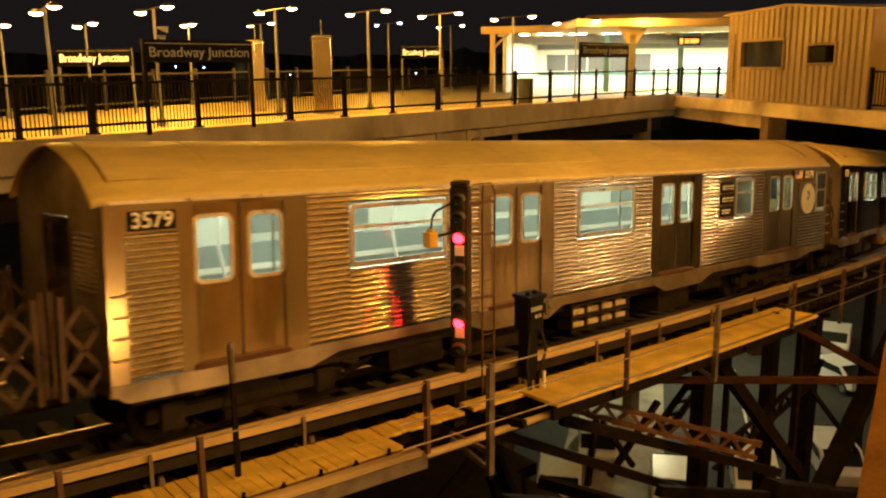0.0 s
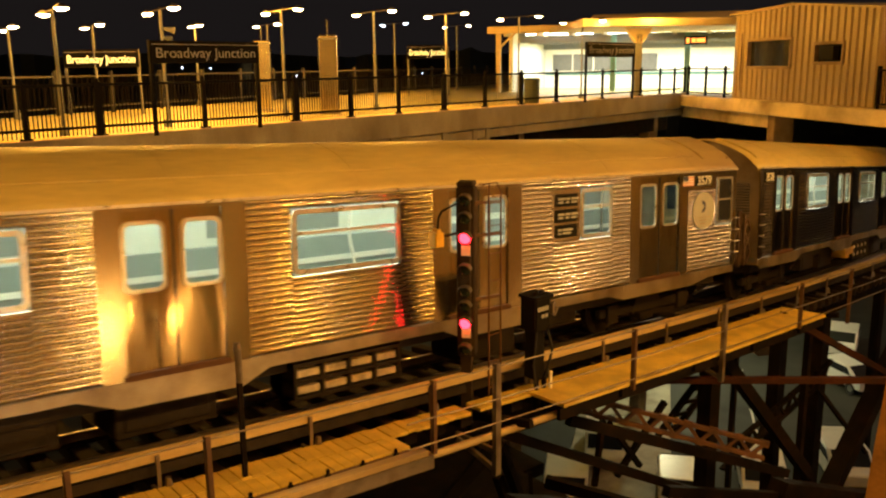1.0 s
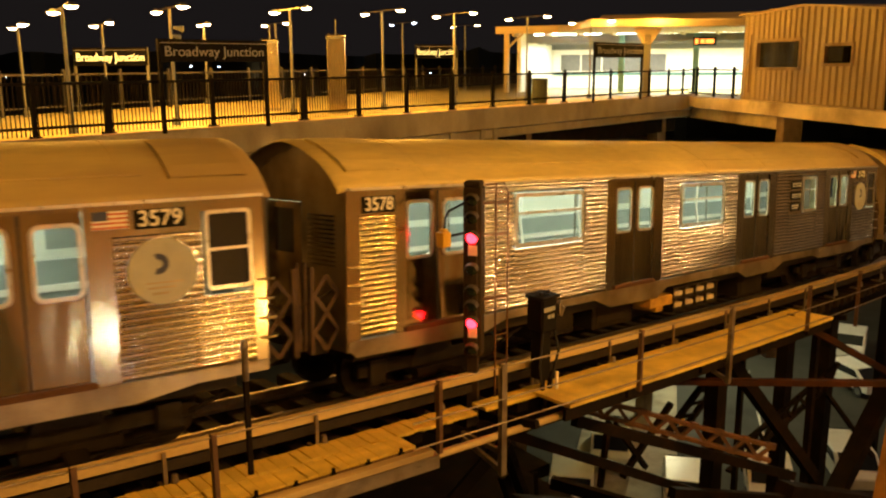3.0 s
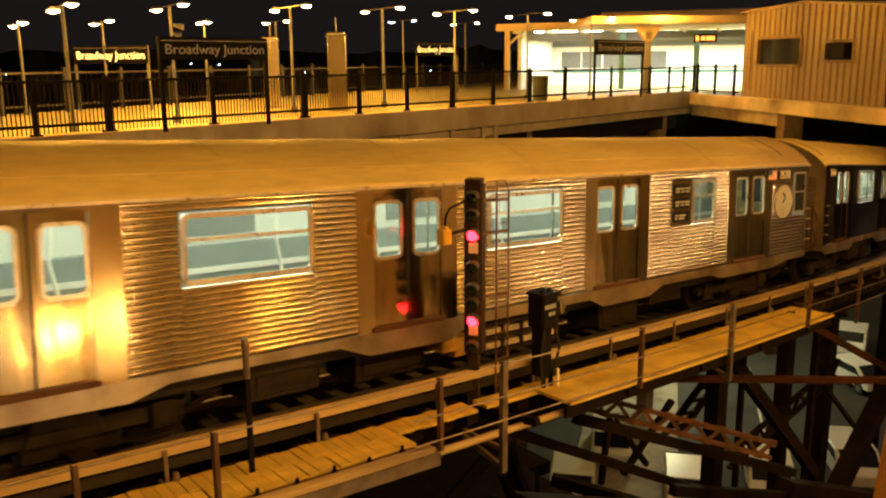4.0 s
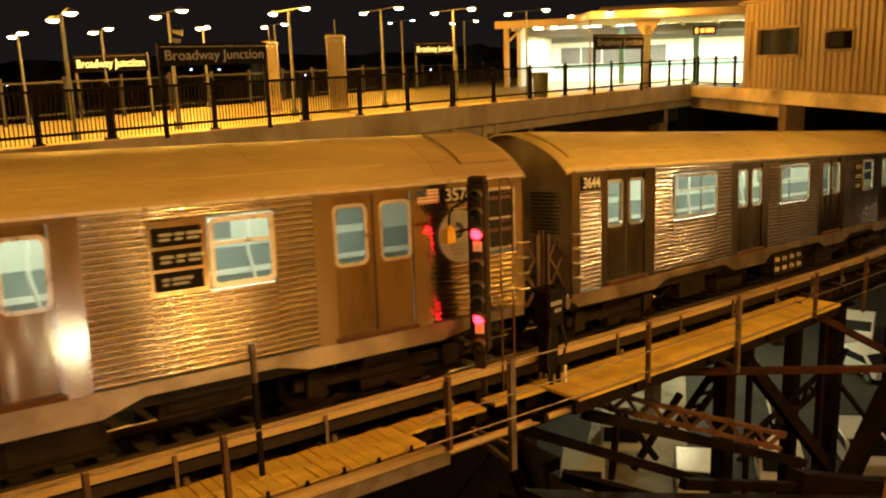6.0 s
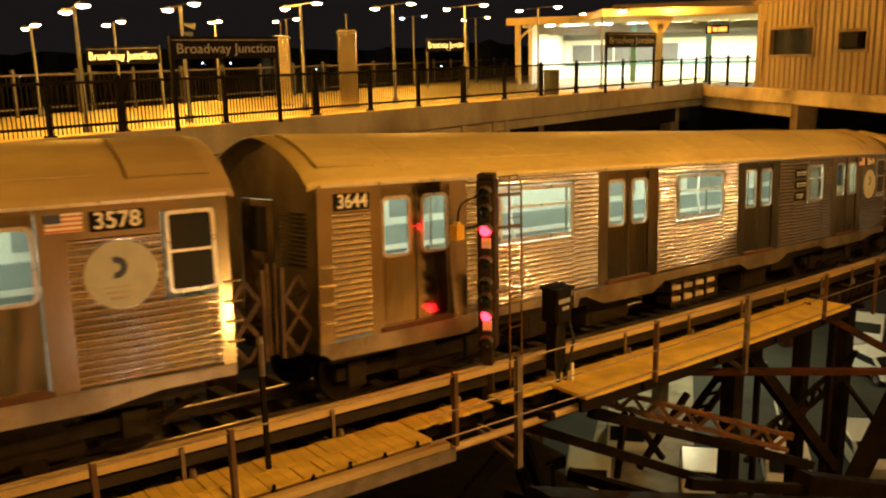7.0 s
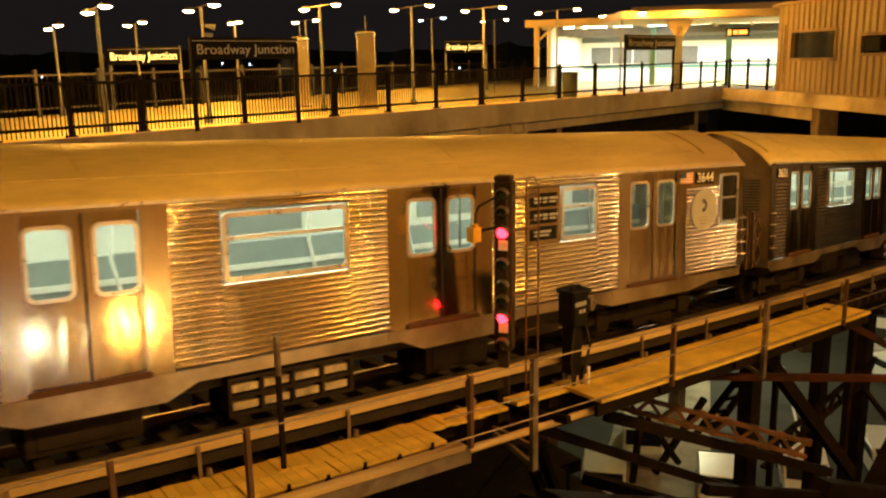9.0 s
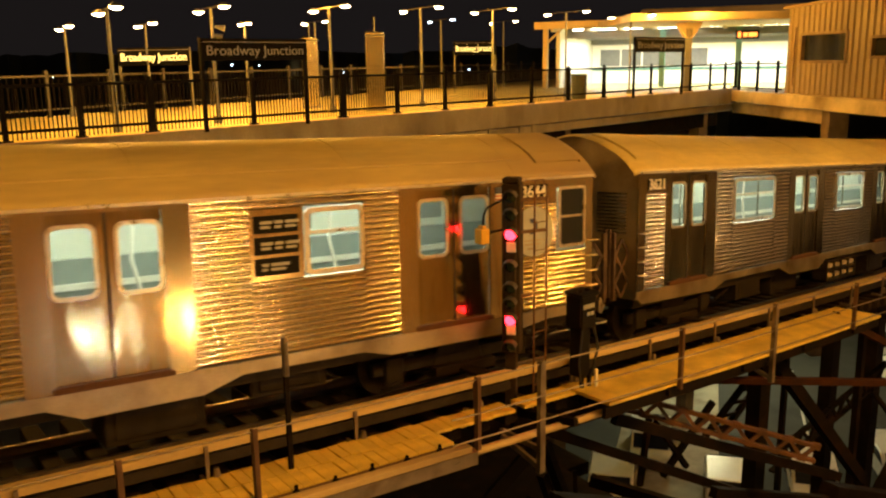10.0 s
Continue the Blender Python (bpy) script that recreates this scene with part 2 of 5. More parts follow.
# ---------------------------------------------------------------- mesh tools
class Geo:
    """Collects vertices and faces for one mesh."""

    def __init__(self):
        self.v, self.f = [], []

    def box(self, x0, x1, y0, y1, z0, z1, m=None):
        i = len(self.v)
        pts = [(x, y, z) for z in (z0, z1) for y in (y0, y1) for x in (x0, x1)]
        self.v += [m @ Vector(p) for p in pts] if m else pts
        for q in ((0, 2, 3, 1), (4, 5, 7, 6), (0, 1, 5, 4), (1, 3, 7, 5), (3, 2, 6, 7), (2, 0, 4, 6)):
            self.f.append([i + k for k in q])
        return self

    def beam(self, a, b, w, h):
        """A straight bar of width w and height h from a to b."""
        a, b = Vector(a), Vector(b)
        d = b - a
        m = Matrix.Translation(a) @ d.to_track_quat("X", "Z").to_matrix().to_4x4()
        return self.box(0, d.length, -w / 2, w / 2, -h / 2, h / 2, m)

    def rod(self, a, b, r, n=8, r2=None):
        a, b = Vector(a), Vector(b)
        q = (b - a).to_track_quat("Z", "Y").to_matrix()
        i = len(self.v)
        for p, rad in ((a, r), (b, r if r2 is None else r2)):
            self.v += [p + q @ Vector((rad * math.cos(2 * math.pi * k / n), rad * math.sin(2 * math.pi * k / n), 0)) for k in range(n)]
        for k in range(n):
            self.f.append([i + k, i + (k + 1) % n, i + n + (k + 1) % n, i + n + k])
        self.f.append([i + k for k in reversed(range(n))])
        self.f.append([i + n + k for k in range(n)])
        return self

    def prism(self, outline, axis, lo, hi, m=None):
        """Extrude a 2D outline along x, y or z."""
        i, n = len(self.v), len(outline)
        for s in (lo, hi):
            for a, b in outline:
                p = {"x": (s, a, b), "y": (a, s, b), "z": (a, b, s)}[axis]
                self.v.append(m @ Vector(p) if m else p)
        for k in range(n):
            self.f.append([i + k, i + (k + 1) % n, i + n + (k + 1) % n, i + n + k])
        self.f.append([i + k for k in reversed(range(n))])
        self.f.append([i + n + k for k in range(n)])
        return self

    def sheet(self, rows, closed=False):
        """Join rows of points by quads."""
        i, n = len(self.v), len(rows[0])
        for r in rows:
            self.v += list(r)
        for a in range(len(rows) - 1):
            for b in range(n if closed else n - 1):
                c = (b + 1) % n
                self.f.append([i + a * n + b, i + a * n + c, i + (a + 1) * n + c, i + (a + 1) * n + b])
        return self

    def mesh(self, name, mat, smooth=False, bevel=0.0):
        me = bpy.data.meshes.new(name)
        me.from_pydata([tuple(p) for p in self.v], [], self.f)
        bm = bmesh.new()
        bm.from_mesh(me)
        bmesh.ops.recalc_face_normals(bm, faces=bm.faces)
        if bevel:
            bmesh.ops.bevel(bm, geom=list(bm.edges), offset=bevel, segments=1, affect="EDGES", clamp_overlap=True)
        bm.to_mesh(me)
        bm.free()
        me.materials.append(mat)
        if smooth:
            me.shade_smooth()
        return me


def part(name, geo, mat, parent, label="", smooth=False, bevel=0.0):
    ob = new(name, geo.mesh(name, mat, smooth, bevel))
    ob.parent = parent
    if label:
        ob["label"] = label
    return ob


def thing(name, label, category, m=None, group="", kind=""):
    ob = new(name)
    ob.empty_display_size = 0.2
    if m is not None:
        ob.matrix_basis = m
    return tagged(ob, label, category, group, kind)


def solid(name, geo, mat, label="", category="", group="", kind="", smooth=False, bevel=0.0):
    return tagged(new(name, geo.mesh(name, mat, smooth, bevel)), label, category, group, kind)


def letters(name, text, size, mat, parent, m, depth=0.004, width=None, bold=0.0):
    """Flat lettering in the built-in font, turned into a mesh."""
    cu = bpy.data.curves.new(name, "FONT")
    cu.body, cu.size, cu.extrude, cu.align_x, cu.align_y = text, size, depth, "CENTER", "CENTER"
    cu.offset = bold
    tmp = new("tmp", cu)
    bpy.context.view_layer.update()
    me = bpy.data.meshes.new_from_object(tmp.evaluated_get(bpy.context.evaluated_depsgraph_get()))
    bpy.data.objects.remove(tmp)
    me.materials.clear()
    me.materials.append(mat)
    xs = [v.co.x for v in me.vertices]
    if width:
        me.transform(Matrix.Diagonal((width / (max(xs) - min(xs)), 1, 1, 1)))
    ob = new(name, me)
    ob.parent = parent
    ob.matrix_basis = m
    return ob


UPRIGHT = pose(0, 0, 0, 90, 0, 0)

# ---------------------------------------------------------------- the track's line
BEND, GRADE, HUMP, BANK = 0.0092023, -0.041358, -0.0021108, radians(3.53)


def line(u):
    return Vector((math.sin(BEND * u) / BEND, (1 - math.cos(BEND * u)) / BEND, GRADE * u + HUMP * u * u / 2))


def beside(u, off, up):
    """A point level beside the track line."""
    a = BEND * u
    p = line(u)
    return Vector((p.x - off * math.sin(a), p.y + off * math.cos(a), p.z + up))


def banked(u, off, up):
    c, s = math.cos(BANK), math.sin(BANK)
    return beside(u, c * off + s * up, c * up - s * off)


def level_pose(u, off, up):
    p = beside(u, off, up)
    return pose(p.x, p.y, p.z, 0, 0, math.degrees(BEND * u))


def along(outline, u0, u1, step, place):
    """Sweep a closed outline of (off, up) along the track."""
    g = Geo()
    n = max(1, round((u1 - u0) / step))
    rows = [[place(u0 + (u1 - u0) * k / n, a, b) for a, b in outline] for k in range(n + 1)]
    g.sheet(rows, True)
    m = len(outline)
    g.f.append(list(range(m)))
    g.f.append([n * m + k for k in reversed(range(m))])
    return g


def rect(a0, a1, b0, b1):
    return [(a0, b0), (a1, b0), (a1, b1), (a0, b1)]


CAR_PITCH = 18.44


def car_pose(s):
    a, b = line(s + 2.5), line(s + 16.0)
    e = (b - a).normalized()
    n = Vector((0, 0, 1)).cross(e).normalized()
    u = e.cross(n)
    c, k = math.cos(BANK), math.sin(BANK)
    n2, u2 = c * n - k * u, c * u + k * n
    o = a - 2.5 * e
    return Matrix(((e.x, n2.x, u2.x, o.x), (e.y, n2.y, u2.y, o.y), (e.z, n2.z, u2.z, o.z), (0, 0, 0, 1)))


def run(t):
    """How far the train's first car has come along the line."""
    return 1.7213 - 5.44234 * t + 0.0446152 * t ** 2 + 0.0060193 * t ** 3 - 0.00040345 * t ** 4


# ---------------------------------------------------------------- subway car
DOORS = (2.167, 6.805, 11.288, 15.581)
WINDOWS = ((3.724, 5.284), (8.297, 9.811), (13.507, 14.194))
X0, X1, WIDE = 0.64, 18.02, 2.45
EAVE, SILL = 0.88, -0.94
WZ0, WZ1 = -0.004, 0.69
FLUTES = ((0.845, 1.42, -0.93, 0.575), (3.05, 5.97, SILL, EAVE), (7.66, 10.43, SILL, EAVE), (12.14, 14.74, SILL, EAVE), (16.42, 17.88, SILL, -0.14), (16.42, 17.33, -0.14, 0.56))


def fluted(x0, x1, z0, z1, car, depth=0.017, pitch=0.0700):
    """A panel of rounded ribs with narrow flat valleys between them; the ribs of all panels keep one rhythm."""
    g = Geo()
    first, last = round((z0 - SILL) / pitch), round((z1 - SILL) / pitch)
    n = max(1, last - first)
    p = (z1 - z0) / n
    rows = []
    for k in range(n):
        rows.append([(x0, 0.010, z0 + k * p), (x1, 0.010, z0 + k * p)])
        for j in range(9):
            a = math.pi * j / 8
            rows.append([(x, 0.004 - depth * math.sin(a), z0 + (k + 0.56 - 0.40 * math.cos(a)) * p) for x in (x0, x1)])
    rows.append([(x0, 0.010, z1), (x1, 0.010, z1)])
    g.sheet(rows)
    g.box(x0, x1, 0.015, 0.022, z0, z1)
    part("fluted_panel", g, STEEL, car, "horizontally fluted stainless steel panel", smooth=True)


def car_side(car):
    """The near side: fluted panels, flat pillars, door leaves, windows."""
    for k, (x0, x1, z0, z1) in enumerate(FLUTES):
        hole = [w for w in WINDOWS if x0 < w[0] and w[1] < x1]
        if hole:
            a, b = hole[0]
            left = 12.80 if a > 13 else a - 0.055
            right = b + 0.055
            fluted(x0, left, z0, z1, car)
            fluted(right, x1, z0, z1, car)
            fluted(left, right, z0, WZ0 - 0.06, car)
            fluted(left, right, WZ1 + 0.055, z1, car)
        else:
            fluted(x0, x1, z0, z1, car)
    flats = [(X0, 0.845, -0.95, EAVE), (0.845, 1.42, 0.575, EAVE), (1.42, 1.60, -0.95, EAVE), (16.16, 16.42, -0.95, EAVE), (16.42, 17.33, 0.56, EAVE), (17.88, X1, -0.95, EAVE), (17.33, 17.88, 0.76, EAVE)]
    for a, b in ((2.735, 3.05), (5.97, 6.235), (7.375, 7.66), (10.43, 10.72), (11.856, 12.14), (14.74, 15.01)):
        flats.append((a, b, -0.95, EAVE))
    for a, b, z0, z1 in flats:
        part("flat_panel", Geo().box(a, b, -0.004, 0.03, z0, z1), FLAT, car, "plain stainless pillar panel")
    # door heads, sills and leaves
    for c in DOORS:
        part("door_head", Geo().box(c - 0.567, c + 0.567, -0.002, 0.03, 0.835, EAVE), FLAT, car)
        part("door_sill", Geo().box(c - 0.60, c + 0.60, -0.035, 0.05, -0.95, -0.895).box(c - 0.56, c + 0.56, -0.03, 0.02, -0.895, -0.885), SILLRUST, car, "rust brown door threshold")
        for s in (-1, 1):
            g = Geo()
            lo, hi = (c - 0.563, c - 0.006) if s < 0 else (c + 0.006, c + 0.563)
            a, b = (c - 0.532, c - 0.117) if s < 0 else (c + 0.117, c + 0.532)
            y0, y1 = 0.022, 0.055
            g.box(lo, a, y0, y1, -0.885, 0.835).box(b, hi, y0, y1, -0.885, 0.835).box(a, b, y0, y1, -0.885, 0.0).box(a, b, y0, y1, 0.702, 0.835)
            g.box(lo + 0.04 if s < 0 else lo + 0.0, hi if s < 0 else hi - 0.04, y0 - 0.004, y0, -0.80, -0.07)
            leaf = part("door_leaf", g, LEAF, car, "dull stainless sliding door leaf")
            g = Geo()
            rounded_frame(g, a, b, 0.0, 0.702, y0 - 0.012, y0 + 0.004, 0.042, 0.07)
            part("window_frame", g, FRAME, leaf, "rounded bright window trim")
            p = part("pane", Geo().box(a, b, 0.036, 0.042, 0.0, 0.702), PANE, leaf)
            p.visible_shadow = False
            edge = c - 0.012 if s < 0 else c + 0.0
            part("door_seal", Geo().box(edge, edge + 0.012, 0.014, 0.03, -0.885, 0.835), RUBBER, leaf, "black rubber door edge")
    # body windows
    for k, (a, b) in enumerate(WINDOWS):
        g = Geo()
        rounded_frame(g, a, b, WZ0, WZ1, -0.022, 0.006, 0.055, 0.04)
        w = part("window", g, FRAME, car, "bright steel framed car window")
        z = WZ0 + 0.45
        part("transom_bar", Geo().box(a, b, -0.014, 0.02, z - 0.018, z + 0.018), FRAME, w)
        p = part("pane", Geo().box(a, b, 0.004, 0.01, WZ0, WZ1), PANE, w)
        p.visible_shadow = False
    # cab window
    g = Geo()
    rounded_frame(g, 17.39, 17.85, -0.068, 0.737, -0.018, 0.006, 0.04, 0.03)
    w = part("cab_window", g, FRAME, car, "dark cab side window")
    part("transom_bar", Geo().box(17.39, 17.85, -0.012, 0.02, 0.33, 0.36), FRAME, w)
    part("pane", Geo().box(17.39, 17.85, 0.004, 0.012, -0.068, 0.737), CARGLASS, w)
    # route signs
    plate = part("sign_frame", Geo().box(12.80, 13.452, -0.006, 0.02, -0.064, 0.745), FLAT, car)
    for k, z in enumerate((0.475, 0.235, -0.005)):
        sgn = part("route_sign", Geo().box(12.845, 13.385, -0.012, 0.0, z, z + 0.20), BLACK, plate, "black side destination sign", bevel=0.004)
        g = Geo()
        x = 12.93
        for w_ in (0.14, 0.10, 0.16) if k < 2 else (0.08, 0.22):
            g.box(x, x + w_, -0.016, -0.012, z + 0.105, z + 0.14)
            g.box(x, x + w_ * 0.8, -0.016, -0.012, z + 0.055, z + 0.085)
            x += w_ + 0.03
        part("lettering", g, DISC, sgn)
    # round sticker
    g = Geo().prism([(16.90 + 0.355 * math.cos(a), 0.172 + 0.345 * math.sin(a)) for a in np.linspace(0, 2 * math.pi, 37)[:-1]], "y", -0.026, -0.012)
    disc = part("round_emblem", g, DISC, car, "pale round emblem sticker")
    g = Geo()
    arc = [(math.cos(a), math.sin(a)) for a in np.linspace(-1.9, 1.9, 14)]
    g.sheet([[(16.85 + r * x, -0.032, 0.25 + r * z) for x, z in arc] for r in (0.045, 0.11)])
    part("emblem_mark", g, BLUE, disc)
    g = Geo().box(16.72, 17.1, -0.029, -0.026, 0.045, 0.062).box(16.74, 17.02, -0.029, -0.026, -0.01, 0.012).box(16.78, 16.95, -0.029, -0.026, -0.07, -0.045)
    part("emblem_lines", g, SKIRT, disc)
    g = Geo()
    for k in range(4):
        g.box(16.24, 16.58, -0.014, -0.004, 0.645 + k * 0.045, 0.667 + k * 0.045)
    flag = part("flag_sticker", Geo().box(16.24, 16.58, -0.010, -0.002, 0.64, 0.82), WHITE, car, "small striped flag sticker")
    part("flag_stripes", g, FLAGRED, flag)
    part("flag_canton", Geo().box(16.24, 16.39, -0.018, -0.006, 0.73, 0.82), BLUE, flag)


def rounded_frame(g, x0, x1, z0, z1, y0, y1, wide, rad, n=4):
    """A frame round an opening, with rounded corners; its inner edge covers a little of the pane."""
    def loop(grow, r):
        pts = []
        for cx, cz, a0 in ((x1 + grow - r, z1 + grow - r, 0), (x0 - grow + r, z1 + grow - r, 90), (x0 - grow + r, z0 - grow + r, 180), (x1 + grow - r, z0 - grow + r, 270)):
            for k in range(n + 1):
                a = radians(a0 + 90 * k / n)
                pts.append((cx + r * math.cos(a), cz + r * math.sin(a)))
        return pts
    inner, outer = loop(-0.012, rad), loop(wide - 0.012, rad + wide * 0.6)
    rows = [[(x, y, z) for x, z in lp] for lp, y in ((inner, y1), (inner, y0), (outer, y0), (outer, y1))]
    g.sheet([[r[k] for r in rows] for k in range(len(inner))] + [[r[0] for r in rows]], False)


ROOF_LINE = [(-0.012, 0.885), (-0.03, 0.925), (0.03, 0.985), (0.14, 1.10), (0.30, 1.22), (0.52, 1.335), (0.74, 1.425), (1.0, 1.49), (WIDE / 2, 1.51)]


def car_shell(car):
    prof = ROOF_LINE + [(WIDE - y, z) for y, z in reversed(ROOF_LINE[:-1])]
    g = Geo()
    xs = [X0 - 0.10, X0 - 0.02, X0 + 0.5, 5, 9.3, 13.7, X1 - 0.5, X1 + 0.02, X1 + 0.10]
    rows = []
    for x in xs:
        f = 0.0 if X0 + 0.4 < x < X1 - 0.4 else (0.012 if X0 - 0.05 < x < X1 + 0.05 else 0.05)
        rows.append([(x, y + (f if y < WIDE / 2 else -f), z - f * 0.8) for y, z in prof])
    g.sheet(rows)
    part("roof", g, ROOF, car, "dusty rounded steel roof", smooth=True)
    # roof seams and end hatches
    g = Geo()
    for a, b in ((0.20, 1.155),):
        g.box(X0 + 1.2, X1 - 1.2, a - 0.012, a + 0.012, b - 0.003, b + 0.012)
    for x in (2.0, 4.4, 6.9, 9.3, 11.7, 14.2, 16.6):
        for (ya, za), (yb, zb) in zip(ROOF_LINE[2:-1], ROOF_LINE[3:]):
            g.beam((x, ya, za + 0.002), (x, yb, zb + 0.002), 0.02, 0.008)
    part("roof_seams", g, ROOF, car)
    for x in (X0 + 0.12, X1 - 0.95):
        g = Geo()
        rows = [[(xx, y - 0.01, z + 0.022) for y, z in ROOF_LINE[3:8]] for xx in (x, x + 0.83)]
        rows = [[(x - 0.01, y, z - 0.01) for y, z in ROOF_LINE[3:8]]] + rows + [[(x + 0.84, y, z - 0.01) for y, z in ROOF_LINE[3:8]]]
        g.sheet(rows)
        part("roof_hatch", g, ROOF, car, "raised roof vent cover")
    part("gutter", Geo().box(X0, X1, -0.035, 0.0, EAVE, EAVE + 0.035), FRAME, car, "bright drip rail")
    # far side, floor, ceiling, partitions
    g = Geo().box(X0, X1, WIDE - 0.05, WIDE, -1.1, EAVE)
    part("far_wall", g, INNER, car, "cream inner wall")
    for a, b in ((1.0, 1.6), (3.7, 5.9), (8.3, 10.5), (12.6, 14.7), (16.2, 17.0)):
        part("inner_window", Geo().box(a, b, WIDE - 0.062, WIDE - 0.05, 0.19, 0.56), FARGLASS, car, "grey far side window")
        part("inner_sill", Geo().box(a, b, WIDE - 0.11, WIDE - 0.05, -0.03, 0.03), WHITE, car, "white window sill")
    part("wainscot", Geo().box(X0 + 0.05, X1 - 0.05, WIDE - 0.163, WIDE - 0.055, -0.92, 0.07), SEAT, car, "grey lower wall panel")
    part("wall_rail", Geo().box(X0 + 0.05, X1 - 0.05, WIDE - 0.19, WIDE - 0.165, -0.31, -0.23), WHITE, car, "white rail along the seat backs")
    part("car_floor", Geo().box(X0, X1, 0.06, WIDE - 0.06, -1.02, -0.93), INFLOOR, car)
    g = Geo()
    lin = [(0.06, 0.82), (0.30, 1.02), (0.62, 1.12), (WIDE / 2, 1.18)]
    lin += [(WIDE - y, z) for y, z in reversed(lin[:-1])]
    g.sheet([[(x, y, z) for y, z in lin] for x in (X0 + 0.02, X1 - 0.02)])
    part("car_ceiling", g, INNER, car, "cream car ceiling")
    for y in (0.85, WIDE - 0.85):
        part("light_strip", Geo().box(X0 + 0.4, X1 - 1.3, y - 0.07, y + 0.07, 1.07, 1.10), TUBE, car, "fluorescent light strip")
    for y0, y1, z0, z1 in ((WIDE - 0.16, WIDE - 0.06, 0.66, 0.92),):
        g = Geo()
        for k in range(16):
            g.box(1.0 + k * 1.02, 1.96 + k * 1.02, y0, y1, z0, z1)
        part("advert_strip", g, ADS, car)
    for a, b in ((3.0, 6.0), (7.7, 10.4), (12.1, 14.8)):
        g = Geo()
        for y0, y1, yb0, yb1 in ((WIDE - 0.62, WIDE - 0.12, WIDE - 0.16, WIDE - 0.06),):
            g.box(a, b, y0, y1, -0.55, -0.47).box(a, b, yb0, yb1, -0.47, 0.08)
        part("bench", g, SEAT, car, "pale grey bench seat", bevel=0.02)
        part("seat_edge", Geo().box(a, b, WIDE - 0.66, WIDE - 0.62, -0.54, -0.44), WHITE, car, "white seat edge trim")
        g = Geo().box(a, b, 0.10, 0.5, -0.55, -0.47).box(a, b, 0.07, 0.13, -0.47, -0.10)
        part("bench", g, SEAT, car, "pale grey bench seat", bevel=0.02)
        for x in (a, b):
            part("grab_pole", Geo().rod((x, 1.75, -0.55), (x - 0.14, 1.75, 0.1), 0.026).rod((x - 0.14, 1.75, 0.09), (x - 0.05, 1.75, 1.1), 0.026), WHITE, car, "pale bent grab pole")
            part("grab_pole", Geo().rod((x, 0.66, -0.93), (x, 0.66, 1.1), 0.02), POLE, car, "straight steel grab pole")
    # skirt
    prof = [(X0 + 0.02, -1.06), (0.80, -1.16), (3.05, -1.20), (3.5, -1.07), (5.7, -1.07), (6.15, -1.24), (7.55, -1.26), (7.9, -1.10), (10.6, -1.10), (10.95, -1.25), (12.2, -1.24), (12.65, -1.09), (14.2, -1.09), (14.6, -1.19), (16.55, -1.19), (17.2, -1.09), (X1 - 0.02, -1.08)]
    g = Geo().prism(prof + [(X1 - 0.02, -0.95), (X0 + 0.02, -0.95)], "y", 0.0, 0.03)
    g.prism(prof + [(X1 - 0.02, -0.95), (X0 + 0.02, -0.95)], "y", WIDE - 0.03, WIDE)
    part("skirt", g, SKIRT, car, "dented plain steel skirt")
    for x in (1.3, 4.3, 6.0, 8.2, 10.4, 12.6, 14.6, 16.9):
        part("skirt_strap", Geo().box(x, x + 0.03, -0.012, 0.0, -1.05, -0.95), SKIRT, car)


def gate(x0, x1, y, z0, z1, end):
    """A folding lattice gate beside the gap between two cars."""
    h = (z1 - z0) / 2
    m = (x0 + x1) / 2
    for k in range(2):
        a, b = z0 + k * h, z0 + (k + 1) * h
        for p, q in (((m, a), (x1, (a + b) / 2)), ((x1, (a + b) / 2), (m, b)), ((m, b), (x0, (a + b) / 2)), ((x0, (a + b) / 2), (m, a))):
            part("gate_bar", Geo().beam((p[0], y, p[1]), (q[0], y, q[1]), 0.025, 0.05), GATEIRON, end, "rusty lattice gate bar")


